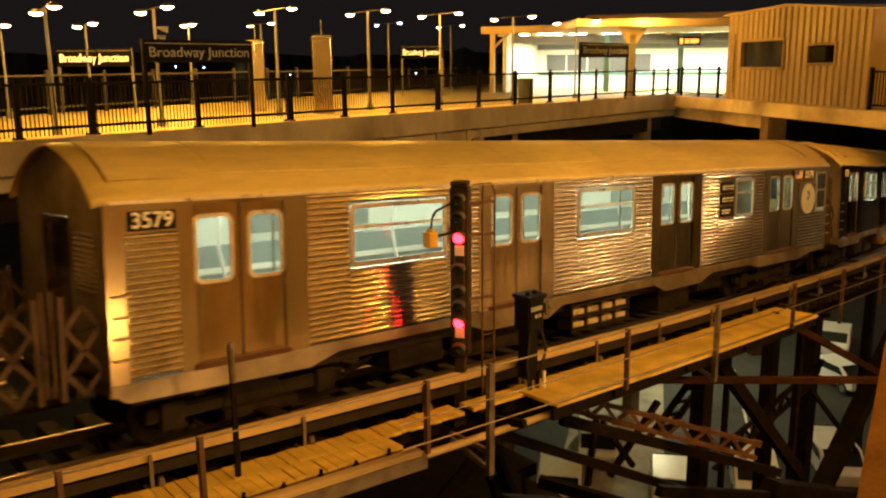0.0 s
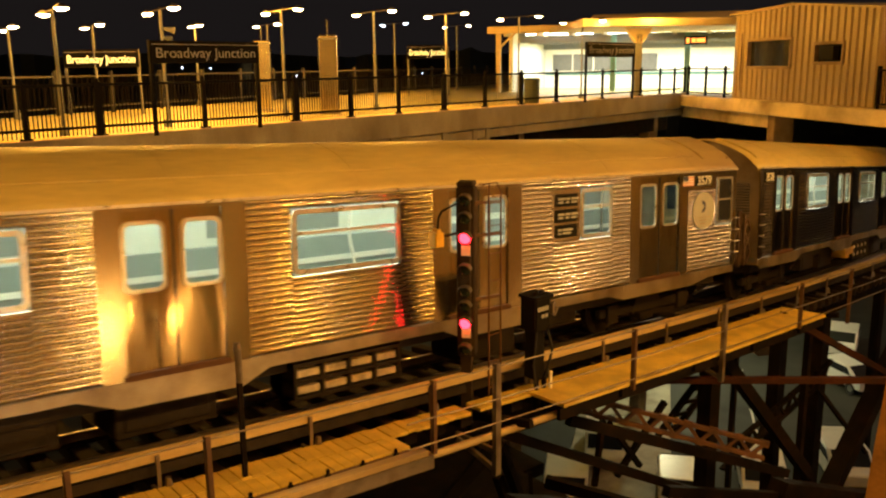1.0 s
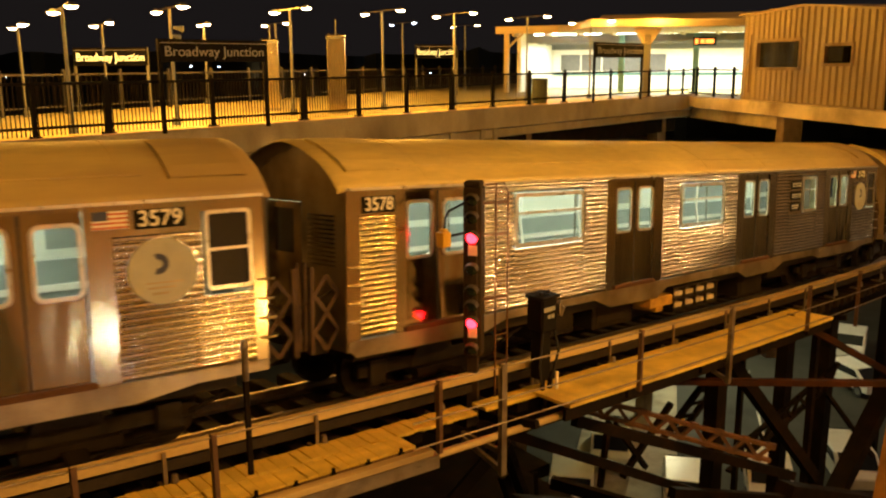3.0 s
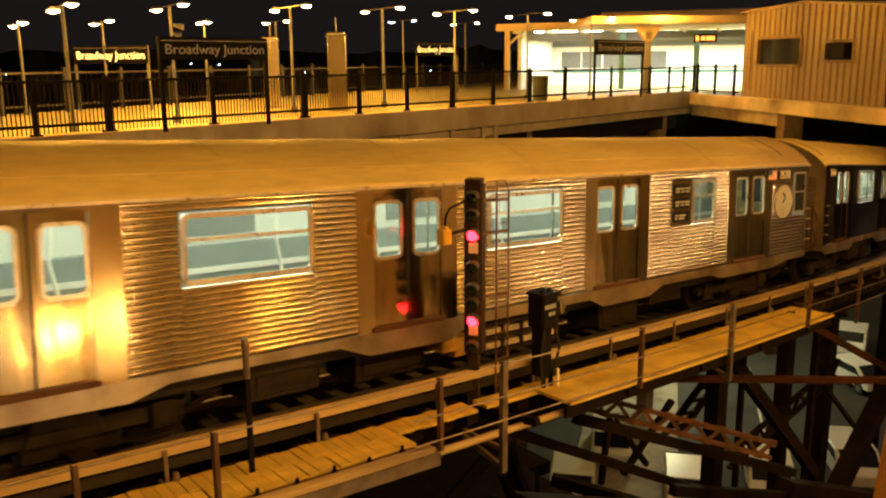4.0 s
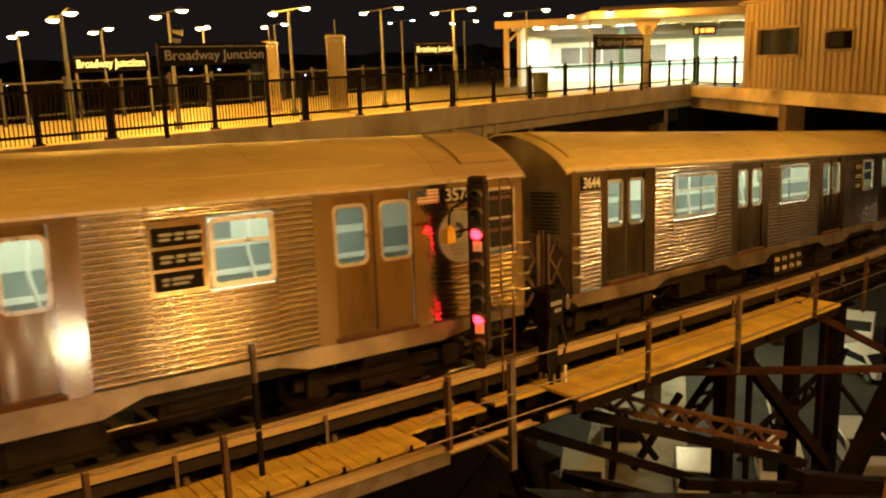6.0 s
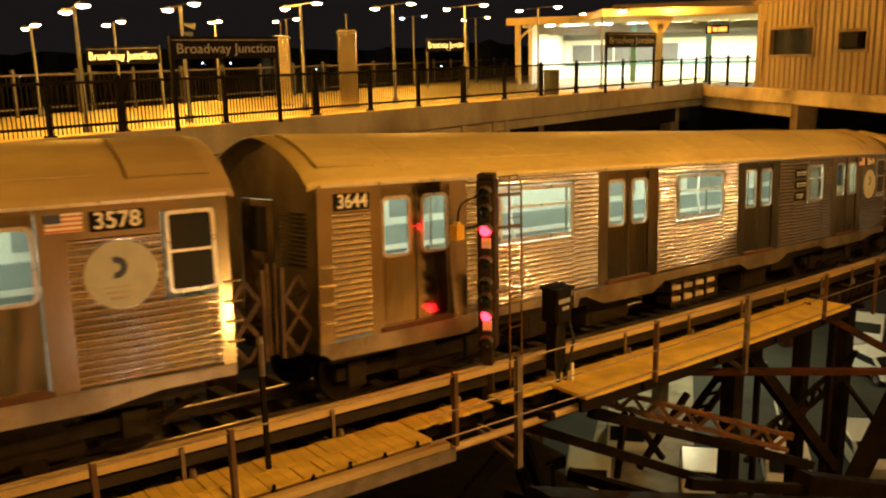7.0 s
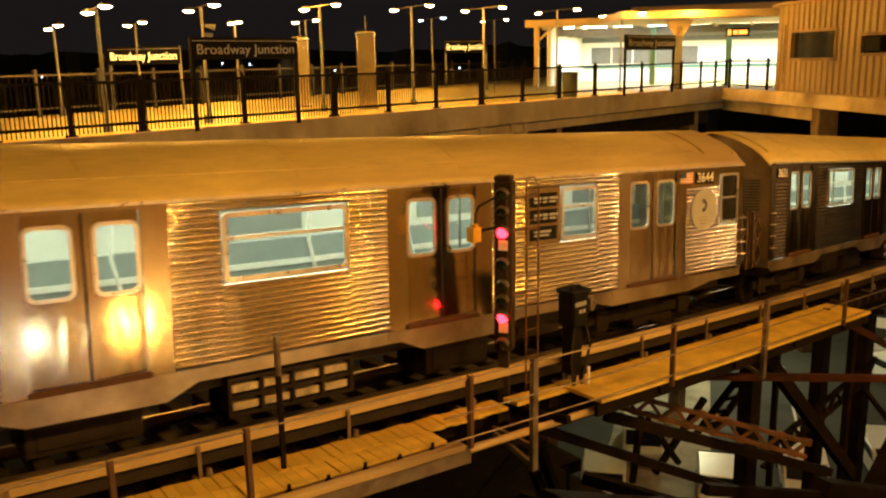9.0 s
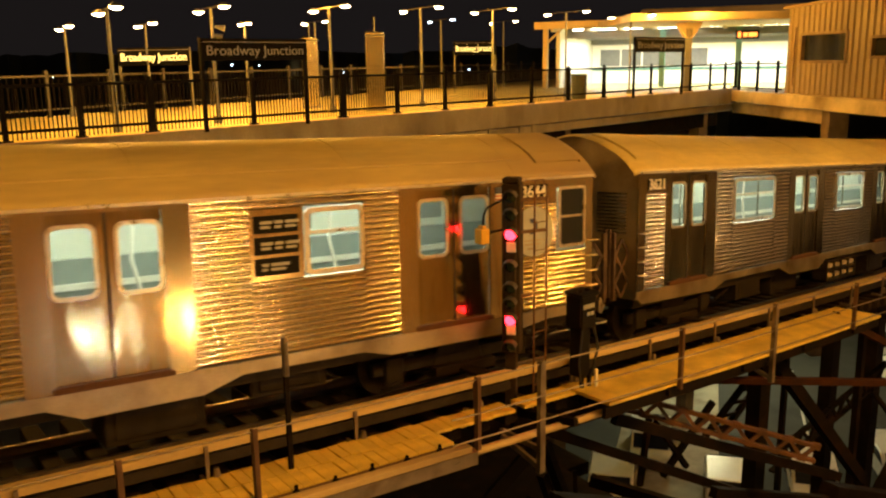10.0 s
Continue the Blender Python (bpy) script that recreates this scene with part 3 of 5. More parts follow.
def car_ends(car):
    for x, s in ((X0, -1), (X1, 1)):
        g = Geo()
        a, b = (x, x + 0.04) if s < 0 else (x - 0.04, x)
        arch = [(y, z - 0.02) for y, z in ROOF_LINE[3:]] + [(WIDE - y, z - 0.02) for y, z in reversed(ROOF_LINE[3:-1])]
        g.prism([(0.012, 0.86)] + [(y + 0.01 if y < WIDE / 2 else y - 0.01, z) for y, z in arch] + [(WIDE - 0.012, 0.86)], "x", a, b)
        g.box(a, b, 0.01, 0.90, -1.08, 0.86).box(a, b, 1.70, WIDE - 0.01, -1.08, 0.86).box(a, b, 0.90, 1.70, 0.72, 0.86)
        end = part("end_wall", g, SKIRT, car, "dark stained steel car end")
        g = Geo()
        g.box(a, b, 0.92, 1.68, -1.0, 0.05).box(a, b, 0.92, 1.08, 0.05, 0.71).box(a, b, 1.52, 1.68, 0.05, 0.71).box(a, b, 1.08, 1.52, 0.62, 0.71)
        d = part("end_door", g, LEAF, end, "steel end door with window")
        part("pane", Geo().box((a + b) / 2 - 0.003, (a + b) / 2 + 0.003, 1.08, 1.52, 0.05, 0.62), CARGLASS, d)
        o = x + s * 0.012
        g = Geo()
        for k in range(12):
            g.box(min(x, o + s * 0.012), max(x, o + s * 0.012), 0.20, 0.75, -0.05 + k * 0.055, -0.02 + k * 0.055)
        part("end_ribs", g, STEEL, end)
        # anticlimber and coupler
        g = Geo().box(*sorted((x + s * 0.02, x + s * 0.22)), 0.35, WIDE - 0.35, -1.12, -0.98)
        part("anticlimber", g, GRIME, end, "ribbed buffer sill")
        g = Geo().rod((x, 1.3, -1.35), (x + s * 0.52, 1.3, -1.35), 0.09)
        part("coupler", g, GRIME, end)
        # folding gates and posts
        for y in (0.16, WIDE - 0.16):
            gate(x + s * 0.02, x + s * 0.36, y, -1.02, -0.12, end)
            part("gate_post", Geo().box(*sorted((x + s * 0.38, x + s * 0.43)), y - 0.03, y + 0.03, -1.05, 0.0), GATEIRON, end, "upright gate post")
            part("gate_post", Geo().box(*sorted((x + s * 0.46, x + s * 0.49)), y + 0.01, y + 0.05, -1.0, 0.06), GATEIRON, end, "upright gate post")
        part("chain", Geo().rod((x, 0.3, -0.35), (x + s * 0.45, 0.42, -0.55), 0.012, 6), GRIME, end)
    # corner grab irons
    for x in (X0 + 0.05, X1 - 0.08):
        for k in range(4):
            g = Geo().rod((x, -0.045, -0.7 + 0.22 * k), (x + 0.16, -0.045, -0.7 + 0.22 * k), 0.01, 6)
            g.rod((x, -0.045, -0.7 + 0.22 * k), (x, 0.0, -0.7 + 0.22 * k), 0.01, 6).rod((x + 0.16, -0.045, -0.7 + 0.22 * k), (x + 0.16, 0.0, -0.7 + 0.22 * k), 0.01, 6)
            part("grab_iron", g, FRAME, car, "bright steel grab iron")


def car_under(car):
    for c in (2.55, 15.95):
        g = Geo()
        for y in (0.50, 1.98):
            g.box(c - 1.35, c + 1.35, y, y + 0.12, -1.62, -1.44).prism([(c - 0.45, -1.66), (c + 0.45, -1.66), (c + 0.3, -1.25), (c - 0.3, -1.25)], "y", y - 0.02, y + 0.14)
            for a in (-1.05, 1.05):
                g.box(c + a - 0.14, c + a + 0.14, y - 0.06, y + 0.02, -1.72, -1.38)
        g.box(c - 0.3, c + 0.3, 0.6, 2.0, -1.6, -1.3)
        truck = part("truck", g, GRIME, car, "greasy cast iron truck", bevel=0.015)
        for a in (-1.05, 1.05):
            wh = part("wheel", Geo().rod((c + a, 0.74, -1.55), (c + a, 0.86, -1.55), 0.40, 20).rod((c + a, 1.76, -1.55), (c + a, 1.88, -1.55), 0.40, 20).rod((c + a, 0.6, -1.55), (c + a, 2.05, -1.55), 0.07, 8), GRIME, truck)
        part("shoe_beam", Geo().box(c - 0.5, c + 0.5, 0.28, 0.40, -1.70, -1.58).box(c - 0.12, c + 0.12, -0.15, 0.3, -1.68, -1.64), TIE, truck, "wooden contact shoe beam")
        part("brake_rod", Geo().beam((c - 1.3, 0.4, -1.78), (c + 1.2, 0.4, -1.70), 0.04, 0.05).rod((c + 1.25, 0.35, -1.5), (c + 1.7, 0.35, -1.35), 0.03, 6), IRON, truck)
    part("underframe", Geo().box(X0 + 0.3, X1 - 0.3, 0.25, WIDE - 0.25, -1.28, -1.03), GRIME, car, "dark steel underframe")
    # equipment boxes and the resistor grid
    for a, b, y, z in ((4.6, 5.6, 0.35, -1.62), (6.2, 7.4, 0.4, -1.70), (11.2, 12.3, 0.3, -1.72), (12.9, 13.9, 0.45, -1.55)):
        part("equipment_box", Geo().box(a, b, y, y + 0.7, z, -1.2).box(a + 0.1, b - 0.1, y - 0.02, y, z + 0.06, -1.27), GRIME, car, bevel=0.012)
        grid = part("resistor_grid", Geo().box(8.28, 9.92, 0.40, 0.7, -1.64, -1.17), GRIME, car, "rows of pale resistor grids")
    for z in (-1.22, -1.43, -1.64):
        part("grid_rail", Geo().box(8.28, 9.92, 0.11, 0.7, z, z + 0.045), GRIME, grid)
    for k in range(5):
        x = 8.28 + k * 0.4
        part("grid_post", Geo().box(x, x + 0.045, 0.10, 0.68, -1.64, -1.17), GRIME, grid)
    for k in range(4):
        for z in (-1.565, -1.355):
            for j in range(5):
                part("grid_plate", Geo().box(8.345 + k * 0.4 + j * 0.064, 8.40 + k * 0.4 + j * 0.064, 0.13, 0.5, z, z + 0.085), BRIGHTBAR, grid)


def build_car():
    car = thing("subway_car", "stainless steel subway car with fluted sides and lit windows", "subway car", group="cars of the train")
    car_shell(car)
    car_side(car)
    car_ends(car)
    car_under(car)
    return car


def number_plates(car, number):
    for a, b, z0, z1 in ((0.879, 1.403, 0.602, 0.803), (16.644, 17.164, 0.619, 0.818)):
        pl = part("number_plate", Geo().box(a, b, -0.018, -0.002, z0, z1), BLACK, car, "black plate with white numerals", bevel=0.004)
        letters("lettering", number, 0.23, WHITE, pl, Matrix.Translation(((a + b) / 2, -0.020, (z0 + z1) / 2)) @ UPRIGHT, 0.004, 0.44, 0.003)


FIRST = build_car()
CARS = {0: FIRST}
for k in (-1, 1, 2, 3, 4):
    CARS[k] = copy_thing(FIRST, Matrix())
for k, num in ((-1, "3578"), (0, "3579"), (1, "3578"), (2, "3644"), (3, "3621"), (4, "3620")):
    if k in (0, 1, 2, 3):
        number_plates(CARS[k], num)
part("battery_box", Geo().box(7.45, 8.2, 0.06, 0.7, -1.46, -1.27).box(7.7, 7.95, 0.10, 0.6, -1.56, -1.46), ORANGE, CARS[1], "orange painted equipment box", bevel=0.015)

# ---------------------------------------------------------------- track
U0, U1 = -30.0, 60.0
for off in (0.80, 1.82):
    g = along([(off - 0.07, -2.10), (off + 0.07, -2.10), (off + 0.02, -2.06), (off + 0.02, -1.985), (off + 0.036, -1.975), (off + 0.036, -1.95), (off - 0.036, -1.95), (off - 0.036, -1.975), (off - 0.02, -1.985), (off - 0.02, -2.06)], U0, U1, 1.0, banked)
    solid("running_rail", g, RAIL, "worn steel running rail on timber ties", "rail", "rails of the track", "structure")
g = along([(-0.36, -1.86), (-0.28, -1.86), (-0.28, -1.74), (-0.36, -1.74)], U0, U1, 1.0, banked)
solid("third_rail", g, GRIME, "steel contact rail beneath a timber board", "rail", "", "structure")
board = solid("cover_board", along(rect(-0.56, -0.41, -1.61, -1.56), U0, U1, 1.0, beside), BOARD, "long weathered timber board over the contact rail", "board", "", "structure")
part("board_face", along(rect(-0.572, -0.561, -1.64, -1.555), U0, U1, 1.0, beside), BOARD, board, "worn timber edging")
for k in range(22):
    u = -8 + k * 1.75
    b = part("board_bracket", Geo().box(-0.02, 0.02, -0.03, 0.0, -0.42, 0.02).box(-0.02, 0.02, -0.03, 0.2, -0.42, -0.38).rod((0.09, -0.02, -0.36), (0.09, -0.02, -0.24), 0.05, 8, 0.03), GALV, board, "steel bracket with insulator")
    b.matrix_basis = level_pose(u, -0.585, -1.58)
# ties
tie_mesh = Geo().box(-0.11, 0.11, -0.45, 2.9, -0.2, 0.0).mesh("tie", TIE, bevel=0.012)
bed = thing("track_bed", "open deck of dark creosoted timber ties", "track", kind="structure")
for k in range(110):
    u = -14 + k * 0.48
    p, q = banked(u, 0, -2.10), banked(u, 1, -2.10)
    t = new("tie", tie_mesh)
    t.parent = bed
    d = (q - p).normalized()
    e = Vector((math.cos(BEND * u), math.sin(BEND * u), GRADE + HUMP * u)).normalized()
    n = e.cross(d)
    t.matrix_basis = Matrix(((e.x, d.x, n.x, p.x), (e.y, d.y, n.y, p.y), (e.z, d.z, n.z, p.z), (0, 0, 0, 1)))
for off in (0.8, 1.9):
    solid("track_girder", along(rect(off - 0.12, off + 0.12, -3.2, -2.32), U0, U1, 2.0, banked), IRON, "dark riveted steel girder beneath the ties", "girder", "girders", "structure")
solid("guard_timber", along(rect(0.35, 0.50, -2.10, -1.97), U0, U1, 1.0, banked), TIE, "dark guard timber along the rail", "timber", "", "structure")


# ---------------------------------------------------------------- walkway
def planks(u0, u1, offs, up, name, label):
    deck = thing(name, label, "walkway", kind="structure")
    n = len(offs) - 1
    for k in range(n):
        u = u0 + (0.0 if k % 2 else -0.35)
        while u < u1 - 0.2:
            v = min(u + 2.45, u1 + random.uniform(-0.05, 0.05))
            lift = random.uniform(-0.006, 0.006)
            part("plank", along(rect(offs[k] + 0.003, offs[k + 1] - 0.003, up - 0.045 + lift, up + lift), max(u, u0) + 0.003, v - 0.003, 0.9, beside), PLANK, deck)
            u = v
    return deck


def cross_boards(deck, u0, u1, off0, off1, up, pitch=0.127):
    """Short boards laid across the walk, butted with narrow joints."""
    n = round((u1 - u0) / pitch)
    data = Geo().box(-pitch / 2 + 0.003, pitch / 2 - 0.003, off0 + 0.004, off1 - 0.004, -0.04, 0.0).mesh("board", PLANK, bevel=0.004)
    for k in range(n):
        b = new("board", data)
        b.parent = deck
        b.matrix_basis = level_pose(u0 + (k + 0.5) * pitch, 0, up + random.uniform(-0.005, 0.005)) @ pose(0, 0, 0, random.uniform(-0.5, 0.5), math.degrees(math.atan(-GRADE - HUMP * u0)), 0)


planks(7.55, 15.75, [-1.47, -0.85, -0.60], -1.90, "far_walkway", "yellow lit timber plank walkway beside the track")
nearway = thing("near_walkway", "yellow lit walkway of short cross boards ending in a broken edge", "walkway", kind="structure")
cross_boards(nearway, -3.0, 6.35, -0.94, -0.60, -1.90)
cross_boards(nearway, -3.0, 5.18, -1.30, -0.95, -1.905)
part("edge_strip", along(rect(-1.40, -1.305, -1.99, -1.925), -3.0, 5.1, 0.9, beside), POSTIRON, nearway, "rusty steel strip between the boards")
part("edge_board", along(rect(-1.51, -1.405, -1.97, -1.90), -3.0, 5.22, 0.9, beside), BOARD, nearway, "long worn edge board")
planks(6.62, 7.72, [-0.86, -0.58], -1.93, "short_walkway", "narrow worn walkway plank between two sections")
solid("walkway_stringer", along(rect(-1.51, -1.42, -2.14, -1.98), -3.0, 5.3, 1.0, beside), GALV, "steel edge stringer beneath the planks", "stringer", "", "structure")
solid("walkway_stringer", along(rect(-1.45, -1.39, -2.12, -1.96), 7.5, 15.75, 1.0, beside), IRON, "steel edge stringer beneath the planks", "stringer", "", "structure")
for k in range(18):
    u = -2.6 + k * 0.44
    h = 0.02 if k % 2 else 0.0
    solid("edge_bolt", Geo().rod(beside(u, -1.35, -1.93), beside(u, -1.35, -1.87 + h), 0.022, 6).rod(beside(u, -1.35, -1.93), beside(u, -1.35, -1.91), 0.04, 6), IRON, "small dark bolt on the walkway edge", "bolt", "edge bolts")


def walk_post(u, off, top, bottom, brace):
    m = level_pose(u, off, 0)
    po = thing("walkway_post", "galvanised angle iron post of the walkway railing", "post", m, "walkway posts")
    w = 0.045 if brace else 0.026
    part("upright", Geo().box(-w, w, -0.012, 0.0, bottom, top).box(-w, -w + 0.012, -0.012, 0.05, bottom, top), GALV if brace else POSTIRON, po)
    if brace:
        part("brace", Geo().beam((0, 0, bottom + 0.05), (-0.1, 0.62, bottom + 0.3), 0.05, 0.06).beam((0, 0, bottom + 0.3), (0, 0.75, bottom + 0.3), 0.05, 0.06), GALV, po)
    return po


walk_post(6.27, -1.54, -1.06, -2.50, True)
walk_post(11.46, -1.54, -1.06, -2.38, True)
for u, low in ((-3.4, -1.95), (-1.2, -1.95), (0.35, -1.95), (1.44, -1.95), (2.65, -1.98), (5.29, -1.95), (8.98, -1.98), (14.36, -1.95), (16.9, -2.25), (19.6, -2.2)):
    walk_post(u, -1.54, -1.07, low, False)
for off, up, u0 in ((-1.53, -1.10, -5.0), (-1.55, -1.50, 4.9), (-1.56, -1.80, 4.9)):
    solid("railing_cable", along([(off + 0.010 * math.cos(a), up + 0.010 * math.sin(a)) for a in np.linspace(0, 2 * math.pi, 7)[:-1]], u0, 20.0, 0.8, beside), GALV, "thin steel railing cable beside the walkway", "cable", "railing cables")
solid("conduit_pipe", along([(-1.25 + 0.05 * math.cos(a), -2.12 + 0.05 * math.sin(a)) for a in np.linspace(0, 2 * math.pi, 9)[:-1]], 4.2, 7.9, 0.8, beside), BOARD, "stained conduit pipe between walkway sections", "pipe")
m = level_pose(3.29, -0.89, 0)
st = thing("marker_pole", "slim dark iron pole with a domed cap", "pole", m)
part("pole", Geo().box(-0.025, 0.025, -0.02, 0.02, -2.08, -0.52), IRON, st)
part("cap", Geo().rod((0, 0, -0.52), (0, 0, -0.44), 0.045, 10, 0.03).rod((-0.01, -0.03, -0.85), (-0.01, -0.03, -0.50), 0.035, 8), GALV, st)

# ---------------------------------------------------------------- signal
m = level_pose(6.72, -0.58, 0) @ pose(0, 0, 0, 0, 0, 34)
sig = thing("rail_signal", "tall dark rail signal with two lit red lenses", "signal", m)
part("mast", Geo().box(0.07, 0.20, 0.02, 0.16, -2.3, 0.96), SIGNAL, sig)
part("head_case", Geo().box(0.03, 0.24, -0.04, 0.20, -1.32, 0.93).box(0.05, 0.26, -0.02, 0.2, 0.93, 1.0).box(-0.02, 0.03, 0.0, 0.14, -1.30, 0.86), SIGNAL, sig, bevel=0.015)
for k, z in enumerate((0.77, 0.54, 0.29, -0.13, -0.42, -0.62, -0.84, -1.20)):
    red = z in (0.29, -0.84)
    lens = part("lens", Geo().rod((-0.02, 0.07, z), (-0.055, 0.07, z), 0.075, 16, 0.068).rod((-0.055, 0.07, z), (-0.095, 0.07, z), 0.068, 16, 0.03), REDLENS if red else DARKLENS, sig, "glowing red lens" if red else "dark unlit lens")
    g = Geo()
    arc = [radians(a) for a in np.linspace(15, 165, 12)]
    g.sheet([[Vector((x, 0.07 + r * math.cos(a), z + r * math.sin(a) - d)) for a in arc] for x, r, d in ((-0.02, 0.100, 0), (-0.125, 0.096, 0.012), (-0.127, 0.089, 0.012), (-0.02, 0.092, 0))])
    part("hood", g, HOOD, lens, "short curved signal hood")
for z in (0.06, -1.04):
    part("marker_plate", Geo().box(-0.035, -0.02, 0.0, 0.12, z, z + 0.13), WHITE, sig, "small white marker plate")
lad = thing("signal_ladder", "thin rusty ladder standing beside the signal", "ladder", level_pose(7.02, -0.60, 0))
for x in (0.0, 0.22):
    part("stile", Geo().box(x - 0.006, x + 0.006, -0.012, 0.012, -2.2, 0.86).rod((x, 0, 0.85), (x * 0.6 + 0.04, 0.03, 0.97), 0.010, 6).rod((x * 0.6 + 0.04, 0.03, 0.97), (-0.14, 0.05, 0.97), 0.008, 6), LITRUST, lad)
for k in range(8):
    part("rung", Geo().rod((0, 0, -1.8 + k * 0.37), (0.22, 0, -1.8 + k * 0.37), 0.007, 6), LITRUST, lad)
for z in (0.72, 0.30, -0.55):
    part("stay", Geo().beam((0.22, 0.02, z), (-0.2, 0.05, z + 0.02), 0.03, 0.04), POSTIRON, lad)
arm = thing("call_box_arm", "curved pipe arm carrying a small yellow box", "call box", level_pose(6.72, -0.58, 0))
g = Geo()
pts = [Vector((-0.02 - 0.42 * k / 6, 0.05, 0.80 - 0.02 * k)) for k in range(7)] + [Vector((-0.50, 0.05, 0.60)), Vector((-0.52, 0.05, 0.42))]
for a, b in zip(pts, pts[1:]):
    g.rod(a, b, 0.014, 6)
g.rod((-0.46, 0.05, 0.36), (-0.02, 0.05, 0.38), 0.018, 6)
part("pipe_arm", g, IRON, arm)
part("box", Geo().box(-0.60, -0.46, -0.02, 0.12, 0.24, 0.43).box(-0.56, -0.49, 0.0, 0.1, 0.43, 0.47), YELLOW, arm, "bright yellow box", bevel=0.012)
# relay box
m = level_pose(7.62, -0.92, 0)
rb = thing("relay_box", "black iron relay case with small pale plates", "relay case", m)
part("case", Geo().box(-0.02, 0.26, 0.0, 0.3, -1.05, -0.56).box(-0.05, 0.3, -0.02, 0.32, -0.60, -0.55).box(0.02, 0.22, 0.06, 0.26, -1.75, -1.05), BLACK, rb, bevel=0.01)
part("lamp_bracket", Geo().box(0.27, 0.31, -0.03, 0.04, -0.82, -0.68).rod((0.32, 0.0, -0.86), (0.37, -0.02, -0.74), 0.032, 8).rod((0.33, -0.02, -0.72), (0.32, 0.0, -0.65), 0.02, 8), GALV, rb, "brass coloured fitting")
part("hinge_bar", Geo().box(-0.04, -0.02, 0.02, 0.06, -1.0, -0.6).rod((0.04, 0.1, -0.55), (0.04, 0.1, -0.50), 0.03, 8).rod((0.2, 0.12, -0.55), (0.2, 0.12, -0.51), 0.04, 8), IRON, rb)
part("cable_tail", Geo().rod((0.24, 0.03, -1.05), (0.31, 0.0, -1.35), 0.02, 6).rod((0.31, 0.0, -1.35), (0.20, 0.02, -1.75), 0.02, 6).rod((0.02, 0.03, -1.05), (-0.05, 0.02, -1.5), 0.018, 6).rod((-0.05, 0.02, -1.5), (0.03, 0.05, -1.8), 0.018, 6), RUBBER, rb, "black cable loops")
for k in range(5):
    part("number_bar", Geo().box(0.0 + k * 0.045, 0.035 + k * 0.045, -0.006, 0.0, -0.76, -0.70), DISC, rb)
for k in range(2):
    part("number_bar", Geo().box(0.08 + k * 0.07, 0.13 + k * 0.07, -0.006, 0.0, -0.86, -0.81), DISC, rb)
part("leg", Geo().box(0.05, 0.10, 0.05, 0.10, -2.2, -1.7).box(0.2, 0.25, 0.05, 0.10, -2.2, -1.7), IRON, rb)
part("stake", Geo().box(0.27, 0.31, -0.01, 0.02, -1.95, -1.66), WHITE, rb, "short white stake")

# ---------------------------------------------------------------- steelwork below
STREET = -15.5


def lattice(a, b, h, w, bays, mat, name, label):
    a, b = Vector(a), Vector(b)
    tr = thing(name, label, "truss", group="trusses", kind="structure")
    up = Vector((0, 0, h))
    part("top_chord", Geo().beam(a + up, b + up, w, 0.06), mat, tr)
    part("bottom_chord", Geo().beam(a, b, w, 0.06), mat, tr)
    for k in range(bays):
        p, q = a.lerp(b, k / bays), a.lerp(b, (k + 1) / bays)
        part("web_bar", Geo().beam(p if k % 2 else p + up, q + up if k % 2 else q, w * 0.5, 0.06), mat, tr)
        part("gusset", Geo().beam(q + (up if k % 2 else up * 0) - (b - a).normalized() * 0.07, q + (up if k % 2 else up * 0) + (b - a).normalized() * 0.07, w * 0.7, 0.11), mat, tr)
    return tr


# ---------------------------------------------------------------- platform across the track
PZ = 0.65


def edge(x, inward=0.0, up=0.0):
    """A point on the platform edge line."""
    k = 0.228
    l = math.hypot(1, k)
    return Vector((x - inward * k / l, 9.2 + k * x + inward / l, PZ + up))


EA = math.degrees(math.atan(0.228))
g = Geo()
top = [edge(-30), edge(34.3), edge(34.3) + Vector((12, 3, 0)), Vector((70, 56, PZ)), Vector((-28, 3.1, PZ))]
g.v = [Vector(p) for p in top] + [Vector(p) - Vector((0, 0, 0.30)) for p in top]
n = len(top)
g.f = [list(range(n)), [n + k for k in reversed(range(n))]] + [[k, (k + 1) % n, n + (k + 1) % n, n + k] for k in range(n)]
solid("platform", g, DECK, "open station platform deck under sodium lamps", "platform", "", "structure")
g = Geo()
m = Matrix.Translation(edge(0)) @ pose(0, 0, 0, 0, 0, EA)
g.box(-30, 35.2, -0.12, 0.25, -0.62, 0.06, m)
fascia = solid("platform_fascia", g, CONCRETE, "stained concrete platform edge beam", "fascia", "", "structure", bevel=0.02)
# Near-black iron stands in for the dark gap under the ledge.
solid("platform_girder", Geo().box(-30, 35.2, 0.9, 1.2, -1.7, -0.96, m), IRON, "shadowed girder beneath the platform", "girder", "", "structure")
solid("platform_ledge", Geo().box(-30, 35.2, 0.06, 0.9, -0.96, -0.67, m), CONCRETE, "stained concrete ledge below the platform edge", "ledge", "", "structure", bevel=0.02)
for x in (14.6, 17.0, 18.6, 19.3):
    part("girder_stiffener", Geo().box(x, x + 0.22, 0.0, 0.3, -1.7, -0.64, m), CONCRETE, fascia)
solid("platform_edge_strip", Geo().box(-30, 35.0, 0.55, 1.15, 0.004, 0.014, m), TACTILE, "worn yellow strip along the platform", "strip", "", "structure")

